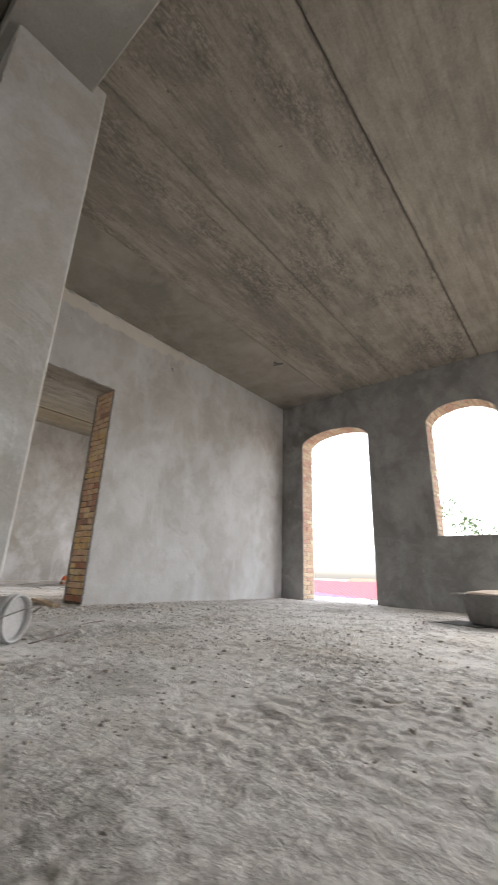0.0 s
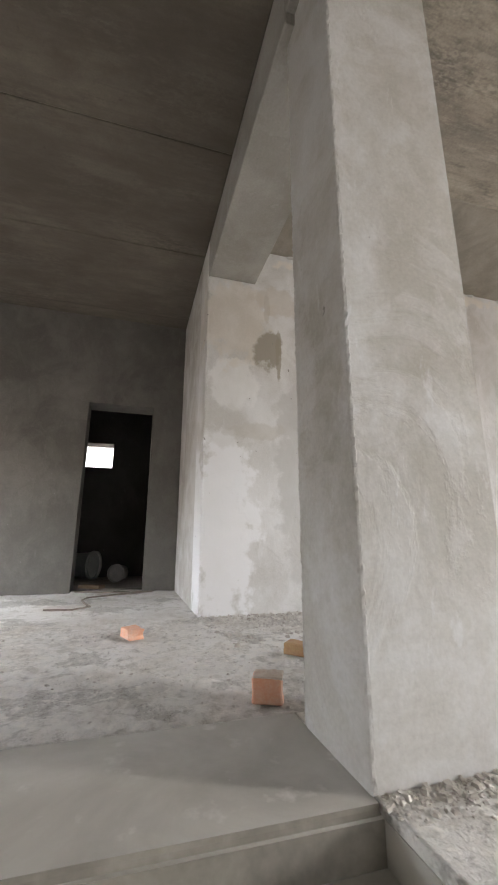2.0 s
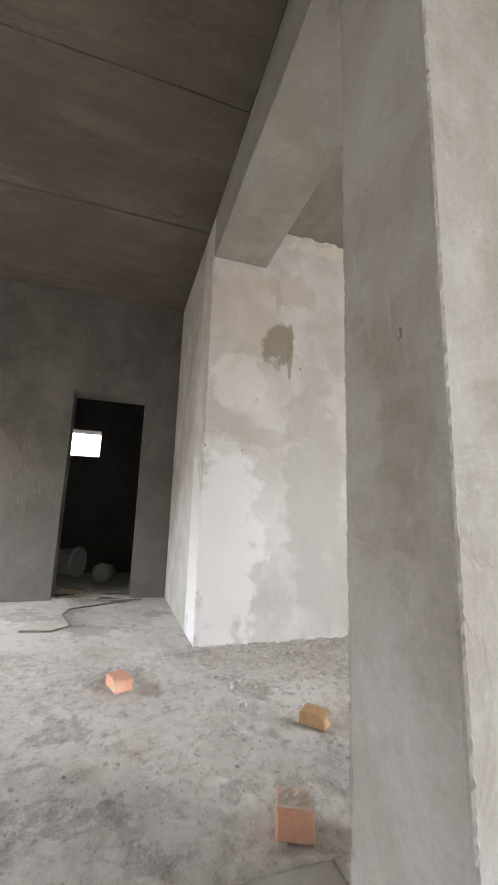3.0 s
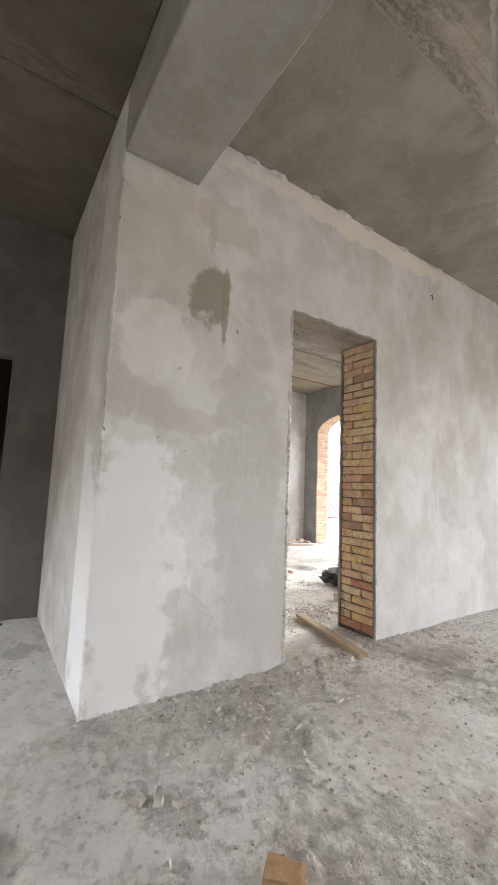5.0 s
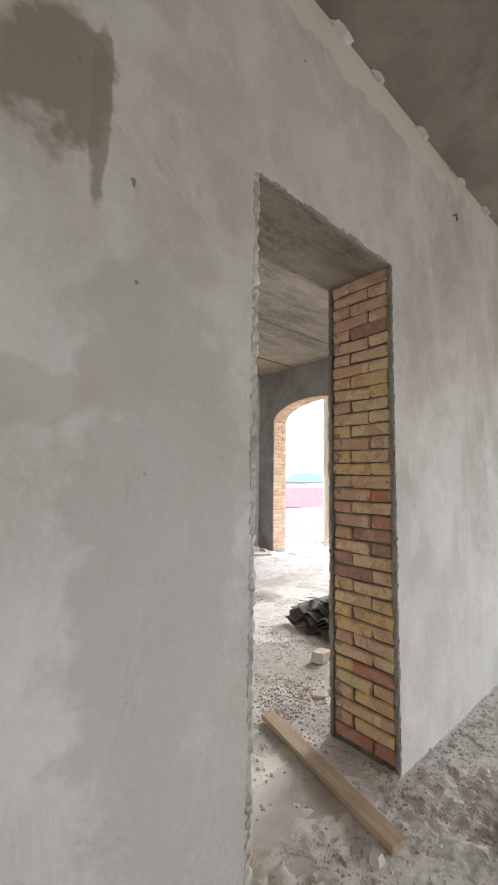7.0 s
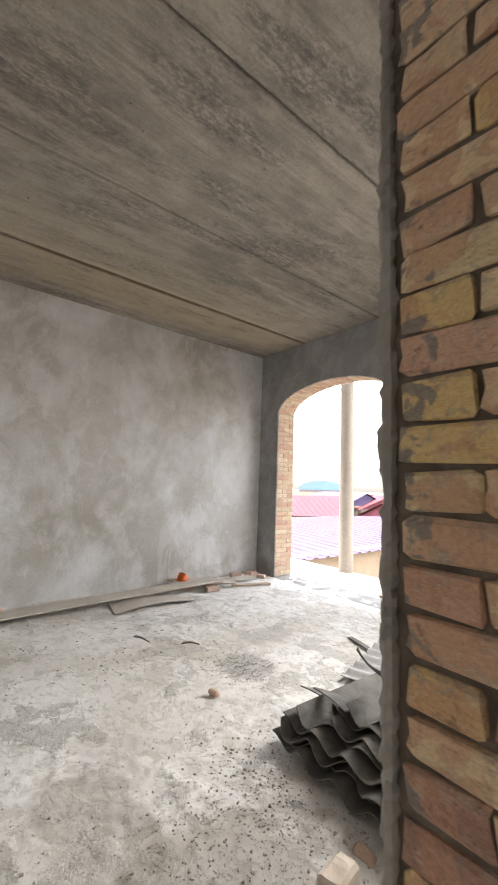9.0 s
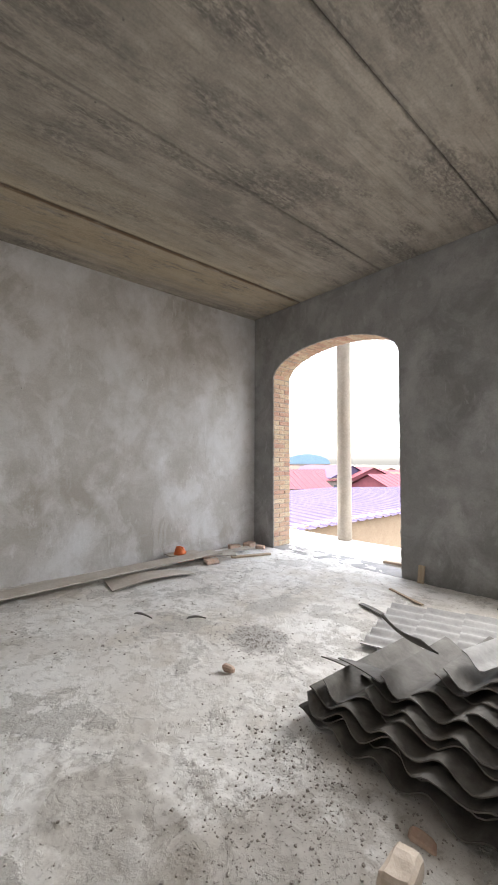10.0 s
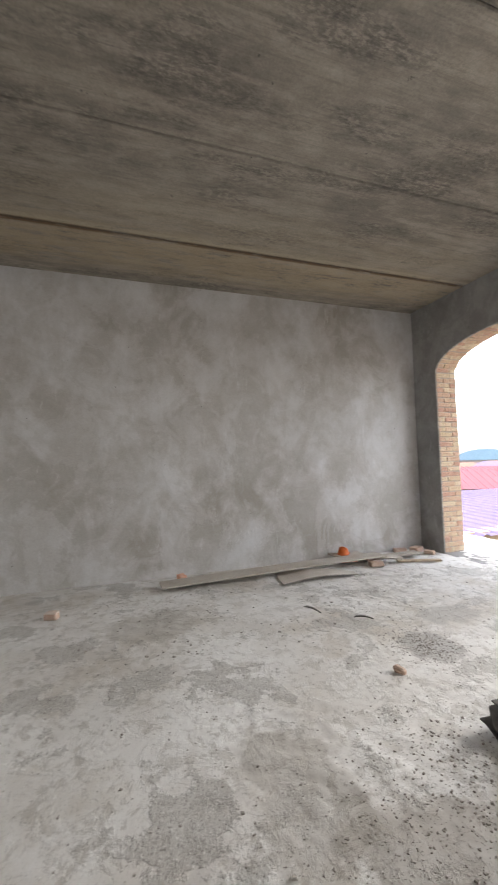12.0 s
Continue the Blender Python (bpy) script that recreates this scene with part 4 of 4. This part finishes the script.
chunk("stone", "small brown stone on the cement floor", "stone", DUSTY_BRICK, pose(-6.93, 3.63, 0.004, 0, 0, 30), 0.07, 0.05, 0.045, 5)


def bucket(m, r, h, mat, label, handle_out=True, name="bucket"):
    """An open bucket along local z from its base."""
    top = thing(name, label, "bucket", m)
    bm = lathe([(0.001, 0.0), (r * 0.82, 0.0), (r * 0.84, 0.01), (r * 0.98, h - 0.02), (r * 1.06, h - 0.012), (r * 1.06, h), (r * 0.96, h), (r * 0.95, h - 0.02), (r * 0.81, 0.012), (r * 0.001 + 0.001, 0.012)], 28)
    smooth(part("shell", bm, mat, top))
    part("rim", lathe([(r * 1.05, h - 0.05), (r * 1.09, h - 0.048), (r * 1.09, h - 0.038), (r * 1.04, h - 0.036)], 28), mat, top)
    if handle_out:
        pts = [(r * 1.08 * math.cos(a), r * 1.25 * math.sin(a) * 0.45, h - 0.04 + r * 1.2 * math.sin(a)) for a in [math.pi * i / 14 for i in range(15)]]
        part("handle", tube(pts, 0.004, 6), STEEL, top, "thin wire handle")
    for s in (-1, 1):
        part("lug", box(s * r * 1.06 - 0.012, s * r * 1.06 + 0.012, -0.014, 0.014, h - 0.065, h - 0.02, bevel=0.003), mat, top)
    return top


bucket(pose(-2.63, 0.84, 0.138, 90, 0, 125), 0.12, 0.3, PLASTIC, "grey plastic bucket lying on its side by the column")
bucket(pose(-8.25, -1.5, 0.24, 90, 0, 155), 0.21, 0.5, PLASTIC, "dusty grey drum lying in the dark store", False, "drum")
bucket(pose(-7.62, -0.6, 0.15, 90, 0, 60), 0.125, 0.22, PLASTIC, "small grey bucket lying in the dark store", False)


def basin():
    top = thing("basin", "pale grey rubber mortar tub with dried cement", "tub", pose(-0.62, 4.95, 0.012))
    bm = lathe([(0.001, 0.0), (0.27, 0.0), (0.3, 0.02), (0.36, 0.26), (0.4, 0.27), (0.4, 0.29), (0.34, 0.285), (0.285, 0.05), (0.001, 0.04)], 36)
    smooth(part("shell", bm, BACKLIT_TUB, top))
    for a in (25, 205):
        pts = [(0.4 + 0.05 * math.sin(math.pi * i / 8), -0.07 + 0.14 * i / 8, 0.28) for i in range(9)]
        part("handle", tube(pts, 0.012), BACKLIT_TUB, top, m=pose(0, 0, 0, 0, 0, a))
    bm = lathe([(0.24, 0.2), (0.33, 0.24), (0.3, 0.3), (0.14, 0.33), (0.001, 0.335)], 20)
    for v in bm.verts:
        v.co += Vector((0, 0, 0.02 * noise.noise(v.co * 9)))
    part("dried_cement", bm, LIME, top, "crust of pale dried cement")


basin()
board("metal_sheet", "bent dark sheet under the mortar tub", DARK_PLASTIC, pose(-1.15, 4.9, 0.004, 0, 0, -20), 0.5, 0.4, 0.004, curl=0.02, category="sheet")
board("wood_block", "pale short board in the dark doorway", WOOD, pose(-6.9, -1.12, 0.012, 0, 0, 60), 0.32, 0.14, 0.04)


def cable(label, pts, r):
    fine = []
    for a, b in zip(pts, pts[1:]):
        for i in range(6):
            t = i / 6
            fine.append((a[0] + (b[0] - a[0]) * t + 0.01 * noise.noise(Vector((a[0] * 3 + t * 3, 1, 0))), a[1] + (b[1] - a[1]) * t + 0.03 * noise.noise(Vector((a[1] * 5 + t * 2.5, 4, 0))), a[2] + (b[2] - a[2]) * t))
    fine.append(pts[-1])
    smooth(tagged(part("cable", tube(fine, r, 7), CABLE), label, "cable"))


Z0 = 0.014
cable("brown hose trailing over the hall floor", [(-6.2, -0.35, Z0), (-6.0, -0.7, Z0), (-5.85, -0.95, Z0), (-5.6, -0.98, Z0), (-5.2, -0.86, Z0), (-5.05, -1.0, Z0), (-5.1, -1.25, Z0)], 0.009)
cable("thin brown cable along the doorway", [(-6.45, -1.15, Z0), (-6.3, -0.8, Z0), (-6.2, -0.5, Z0), (-6.25, -0.2, Z0)], 0.01)
cable("thin wire curling on the cement floor", [(-2.3, 1.05, Z0), (-2.6, 1.5, Z0), (-2.9, 1.7, Z0), (-3.0, 1.95, Z0)], 0.004)
hook = thing("ceiling_hook", "bent steel hook in the concrete ceiling", "hook", pose(-3.375, 4.74, ZC - 0.002))
part("shank", tube([(0, 0, 0.02), (0, 0, -0.03), (0.03, 0.02, -0.05), (0.13, 0.06, -0.06), (-0.02, 0.0, -0.07)], 0.012), DARK_PLASTIC, hook)
peg = thing("wall_peg", "small rusty peg stuck in the plaster", "peg", pose(XA + 0.002, 3.435, 3.46))
part("shank", tube([(-0.02, 0, 0), (0.02, 0, 0), (0.025, 0.0, -0.05)], 0.008), DARK_PLASTIC, peg)


# crumbs of mortar and gravel on the floors
def crumbs(name, label, count, where, lo, hi, mat, seed):
    rng = random.Random(seed)
    verts, faces = [], []
    base = [(-1, -0.8, -0.4), (0.9, -1, -0.4), (1, 0.9, -0.4), (-0.8, 1, -0.4), (-0.7, -0.6, 0.8), (0.6, -0.7, 1), (0.8, 0.5, 0.7), (-0.5, 0.7, 1)]
    tri = [(4, 5, 6), (4, 6, 7), (0, 1, 5), (0, 5, 4), (1, 2, 6), (1, 6, 5), (2, 3, 7), (2, 7, 6), (3, 0, 4), (3, 4, 7)]
    for _ in range(count):
        x, y = where(rng)
        s = 0.8 * (lo + (hi - lo) * rng.random() ** 4)
        a = rng.uniform(0, 6.28)
        z = uneven(x, y)
        n = len(verts)
        sx, sy, sz = s * rng.uniform(0.7, 1.3), s * rng.uniform(0.5, 1.1), s * rng.uniform(0.4, 0.9)
        for p in base:
            u, w, q = p[0] * sx * rng.uniform(0.7, 1.2), p[1] * sy * rng.uniform(0.7, 1.2), p[2] * sz * rng.uniform(0.7, 1.2)
            verts.append((x + u * math.cos(a) - w * math.sin(a), y + u * math.sin(a) + w * math.cos(a), z + q + 0.3 * sz))
        faces += [(n + i, n + j, n + k) for i, j, k in tri]
    me = bpy.data.meshes.new(name)
    me.from_pydata(verts, [], faces)
    me.materials.append(mat)
    tagged(new(name, me), label, "rubble", kind="stuff")


CRUMB = simple_material("crumb", (0.42, 0.39, 0.35), (0.62, 0.59, 0.55), 5, 0.95)
DARK_CRUMB = simple_material("dark_crumb", (0.3, 0.275, 0.25), (0.42, 0.39, 0.355), 5, 0.95)


def clumped(x0, x1, y0, y1, f):
    def pick(rng):
        for _ in range(30):
            x, y = rng.uniform(x0, x1), rng.uniform(y0, y1)
            if noise.noise(Vector((x * f, y * f, 3))) > rng.uniform(-0.3, 0.45):
                break
        return x, y
    return pick


crumbs("gravel", "grey mortar crumbs scattered over the floor", 9000, clumped(-4.4, 1.5, 0.2, 6.4, 1.3), 0.002, 0.010, CRUMB, 1)
crumbs("gravel", "grey mortar crumbs strewn along the plastered wall", 6000, lambda r: (XA + 0.02 + abs(r.gauss(0, 0.35)), r.uniform(0.1, 4.2)), 0.002, 0.010, CRUMB, 2)
crumbs("gravel", "grey crumbs scattered over the floor", 5000, clumped(-9.7, -4.95, 0.6, 6.4, 1.1), 0.002, 0.008, CRUMB, 3)
crumbs("gravel", "dark crumbs and chips on the floor", 1000, clumped(-9.5, -4.9, 0.6, 6.4, 2.2), 0.002, 0.011, DARK_CRUMB, 4)
crumbs("gravel", "dark crumbs and chips by the stairs", 1100, clumped(-4.4, 0.8, 0.2, 6.4, 2.2), 0.002, 0.011, DARK_CRUMB, 9)
crumbs("gravel", "gravel and dirt before the roofing sheets", 2200, lambda r: (r.gauss(-5.7, 0.4), r.gauss(3.0, 0.35)), 0.001, 0.006, DARK_CRUMB, 10)
crumbs("gravel", "brown broken bits and dirt past the doorway", 1500, lambda r: (r.gauss(-5.3, 0.16), r.gauss(2.62, 0.2)), 0.003, 0.013, DARK_CRUMB, 12)
crumbs("gravel", "dark dirt at the foot of the brick jamb", 1200, lambda r: (r.gauss(-4.6, 0.17), 2.5 - abs(r.gauss(0, 0.09))), 0.002, 0.007, DARK_CRUMB, 13)
chunk("mortar_chip", "small white chip of mortar on the floor past the doorway", "chip", LIME, pose(-5.18, 2.79, 0.004, 0, 0, 40), 0.1, 0.07, 0.03, 14)
crumbs("gravel", "broken mortar heaped in the doorway", 1500, lambda r: (r.gauss(-5.0, 0.4), r.gauss(2.4, 0.4)), 0.002, 0.014, CRUMB, 5)
crumbs("gravel", "grey crumbs over the hall floor", 1500, clumped(-6.3, -2.5, -1.9, 0.1, 1.8), 0.002, 0.011, CRUMB, 6)
crumbs("gravel", "dark brown grit along the foot of the plastered wall", 2500, lambda r: (XA + abs(r.gauss(0, 0.12)), r.uniform(0.1, 6.3)), 0.002, 0.010, DARK_CRUMB, 8)
crumbs("gravel", "rough grey patch of spilt mortar on the floor", 900, lambda r: (r.gauss(-7.18, 0.16), r.gauss(4.08, 0.13)), 0.003, 0.009, DARK_CRUMB, 15)
crumbs("gravel", "dark grit around the roofing sheets", 1500, lambda r: (r.gauss(-6.0, 0.3), r.gauss(3.35, 0.25)), 0.002, 0.009, DARK_CRUMB, 16)
crumbs("gravel", "pebbles and chips before the long board", 500, clumped(-9.2, -7.6, 1.6, 4.2, 2.5), 0.003, 0.016, CRUMB, 17)
shard("dark splinter of roofing sheet lying on bare cement", pose(-8.25, 3.6, 0.012, 4, 3, 20), 0.2, 0.035, 0.007, bow=0.012, taper=0.8)
shard("dark splinter of roofing sheet lying on bare cement", pose(-7.85, 3.9, 0.012, 3, -4, 35), 0.17, 0.04, 0.007, bow=0.012, taper=0.8)

# lumps of mortar squeezed out along the top of the partition
for i, (y, l, w) in enumerate(((1.05, 0.09, 0.04), (1.3, 0.13, 0.05), (1.72, 0.07, 0.035), (2.05, 0.12, 0.045), (2.4, 0.08, 0.04), (2.95, 0.1, 0.04), (3.6, 0.08, 0.03), (4.1, 0.11, 0.04))):
    bm = bmesh.new()
    bmesh.ops.create_icosphere(bm, subdivisions=2, radius=1.0)
    for v in bm.verts:
        v.co = Vector((v.co.x * w * 0.7, v.co.y * l * 0.75, v.co.z * 0.015)) * (1 + 0.35 * noise.noise(v.co * 2.0 + Vector((i * 5, 0, 0))))
    ob = tagged(part("mortar_lump", bm, PALE_PLASTER), "pale lump of mortar under the ceiling", "mortar", "mortar lumps along the wall top")
    ob.location = (XA + 0.008, y, ZC - 0.024)
crumbs("mortar_clods", "lumps of dropped mortar at the foot of the plastered wall", 700, lambda r: (XA + 0.03 + abs(r.gauss(0, 0.5)), r.uniform(0.05, 3.6)), 0.008, 0.034, CRUMB, 18)
crumbs("mortar_clods", "lumps of dropped mortar on the rough floor", 500, clumped(-4.2, 0.9, 0.2, 3.4, 1.6), 0.006, 0.026, CRUMB, 19)
crumbs("gravel", "crumbled mortar round the foot of the column", 900, lambda r: ((-1.87 + abs(r.gauss(0, 0.06)), r.uniform(0.15, 0.75)) if r.random() < 0.7 else (r.uniform(-2.3, -1.85), 0.7 + abs(r.gauss(0, 0.05)))), 0.003, 0.016, CRUMB, 11)


# ---- bricks of the openings, the last and smallest pieces ----
def piece(l, w, h, seed):
    rng = random.Random(seed)
    bm = bmesh.new()
    add_box(bm, -l / 2, l / 2, 0, w, -h / 2, h / 2, bevel=0.007)
    vs = bm.verts[:]
    for v in vs:
        v.co += Vector((rng.uniform(-1, 1) * 0.007, rng.uniform(-1, 1) * 0.003, rng.uniform(-1, 1) * 0.005))
    return bm


LONG, HALF, COURSE, JOINT = 0.248, 0.121, 0.0745, 0.0065
def piece_set(mat):
    return ([mesh_of(piece(LONG, 0.05, COURSE - JOINT, 10 + i), "brick", mat) for i in range(8)],
            [mesh_of(piece(HALF, 0.05, COURSE - JOINT, 30 + i), "brick", mat) for i in range(8)])


def lay(rng, bricks, m, depth, start, parent, odd):
    """One course through the wall: local x into the wall from the face, local y into the masonry."""
    at = start
    for size in ((HALF, LONG) if odd else (LONG, HALF)):
        me = rng.choice(bricks[0] if size == LONG else bricks[1])
        ob = new("brick", me)
        ob.parent = parent
        ob.matrix_basis = m @ pose(at + size / 2, rng.uniform(-0.003, 0.003), rng.uniform(-0.002, 0.002), rng.uniform(-2, 2), rng.uniform(-1.2, 1.2), rng.uniform(-1.5, 1.5)) @ Matrix.Diagonal((rng.uniform(0.96, 1.03), 1, rng.uniform(0.94, 1.06), 1))
        at += size + JOINT
    return at


def jamb(rng, bricks, base, turn, z0, z1, parent, start=0.022):
    """A jamb face at base; turn is the direction into the wall, and local y goes into the masonry."""
    n = int((z1 - z0) / COURSE)
    step = (z1 - z0) / n
    for i in range(n):
        lay(rng, bricks, Matrix.Translation((base[0], base[1], z0 + (i + 0.5) * step)) @ turn, 0.4, start, parent, (i + 1) % 2)


def frame_of(xdir, ydir):
    x, y = Vector(xdir), Vector(ydir)
    z = x.cross(y)
    return Matrix((x, y, z)).transposed().to_4x4()


rng = random.Random(7)
DOOR_BRICKS = piece_set(BRICK)
ARCH_BRICKS = piece_set(PALE_BRICK)
jamb(rng, DOOR_BRICKS, (XA, DOOR[1]), frame_of((-1, 0, 0), (0, 1, 0)), 0.03, DOOR[3], WALL_P, 0.026)
jamb(rng, DOOR_BRICKS, (XA, DOOR[0]), frame_of((-1, 0, 0), (0, -1, 0)), 0.03, DOOR[3], WALL_P, 0.026)
for o in (A2, W2, A1, W1):
    low = o[2] + 0.01
    jamb(rng, ARCH_BRICKS, (o[0], YN), frame_of((0, 1, 0), (-1, 0, 0)), low, o[3], WALL_N)
    if o in (A2, A1):
        jamb(rng, ARCH_BRICKS, (o[1], YN), frame_of((0, 1, 0), (1, 0, 0)), low, o[3], WALL_N)
    line = arch_line(o[0], o[1], o[3], o[4], 240)
    run, total = [0.0], 0.0
    for a, b in zip(line, line[1:]):
        total += math.hypot(b[0] - a[0], b[1] - a[1])
        run.append(total)
    n = int(total / COURSE)
    for i in range(n):
        s = (i + 0.5) * total / n
        k = next(j for j in range(len(run)) if run[j] >= s)
        p, q, c = line[max(0, k - 1)], line[min(len(line) - 1, k + 1)], line[k]
        tang = Vector((q[0] - p[0], 0, q[1] - p[1])).normalized()
        out = Vector((-tang.z, 0, tang.x))
        lay(rng, ARCH_BRICKS, Matrix.Translation((c[0], YN, c[1])) @ frame_of((0, 1, 0), out), 0.4, 0.022, WALL_N, i % 2)


# ragged lips of plaster round the brick openings
def lip(path, r, seed, mat=None):
    rng2 = random.Random(seed)
    fine = []
    for a, b in zip(path, path[1:]):
        a, b = Vector(a), Vector(b)
        k = max(1, int((b - a).length / 0.014))
        fine += [a.lerp(b, i / k) for i in range(k)]
    fine.append(Vector(path[-1]))
    bm = bmesh.new()
    rings = []
    for i, p in enumerate(fine):
        d = (fine[min(i + 1, len(fine) - 1)] - fine[max(i - 1, 0)]).normalized()
        a = d.orthogonal().normalized()
        a = d.cross(Vector((0.3, 0.9, 0.2))).normalized() if abs(d.dot(Vector((0.3, 0.9, 0.2)).normalized())) < 0.95 else a
        b = d.cross(a)
        ring = []
        for j in range(7):
            t = 2 * math.pi * j / 7
            q = p + (a * math.cos(t) + b * math.sin(t)) * r
            k = 1 + 0.4 * noise.noise(q * 9 + Vector((seed, 0, 0))) + 0.35 * noise.noise(q * 42) + 0.3 * noise.noise(q * 120) + rng2.uniform(-0.22, 0.22)
            ring.append(bm.verts.new(p + (q - p) * k))
        rings.append(ring)
    for s, t in zip(rings, rings[1:]):
        for j in range(7):
            bm.faces.new((s[j], s[(j + 1) % 7], t[(j + 1) % 7], t[j]))
    ob = structure("trim", bm, mat or RENDER_LIP, "ragged edge of grey plaster round an opening", "trim")
    return ob


y0, y1, zt = DOOR[0], DOOR[1], DOOR[3]
lip([(XA - 0.012, y1 + 0.008, 0), (XA - 0.012, y1 + 0.008, zt)], 0.014, 1)
lip([(XA - 0.012, y0 - 0.008, 0), (XA - 0.012, y0 - 0.008, zt)], 0.019, 2, PALE_PLASTER)
lip([(XA - 0.012, y0, zt + 0.006), (XA - 0.012, y1, zt + 0.006)], 0.013, 3)
lip([(XB + 0.012, y1 + 0.008, 0), (XB + 0.012, y1 + 0.008, zt)], 0.014, 4)
lip([(XB + 0.012, y0 - 0.008, 0), (XB + 0.012, y0 - 0.008, zt)], 0.013, 5)
for i, o in enumerate((A2, A1, W1, W2)):
    w = wider(o, 0.01)
    path = [(w[0], YN + 0.012, o[2]), (w[0], YN + 0.012, w[3])] + [(p[0], YN + 0.012, p[1]) for p in arch_line(w[0], w[1], w[3], w[4], 40)][1:] + [(w[1], YN + 0.012, o[2])]
    lip(path, 0.015, 10 + i)
lip([(XA - 0.006, YH + 0.006, 0), (XA - 0.006, YH + 0.006, 3.38)], 0.012, 21, PALE_PLASTER)
lip([(-1.88, 0.154, 0), (-1.88, 0.154, 3.44)], 0.009, 22, COLUMN_PLASTER)
lip([(-2.304, 0.154, 0), (-2.304, 0.154, 3.38)], 0.009, 23, COLUMN_PLASTER)
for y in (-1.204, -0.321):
    lip([(XD - 0.004, y, 0), (XD - 0.004, y, 2.51)], 0.007, 24, SHADED_PLASTER)
lip([(XD - 0.004, -1.204, 2.51), (XD - 0.004, -0.321, 2.51)], 0.007, 26, SHADED_PLASTER)
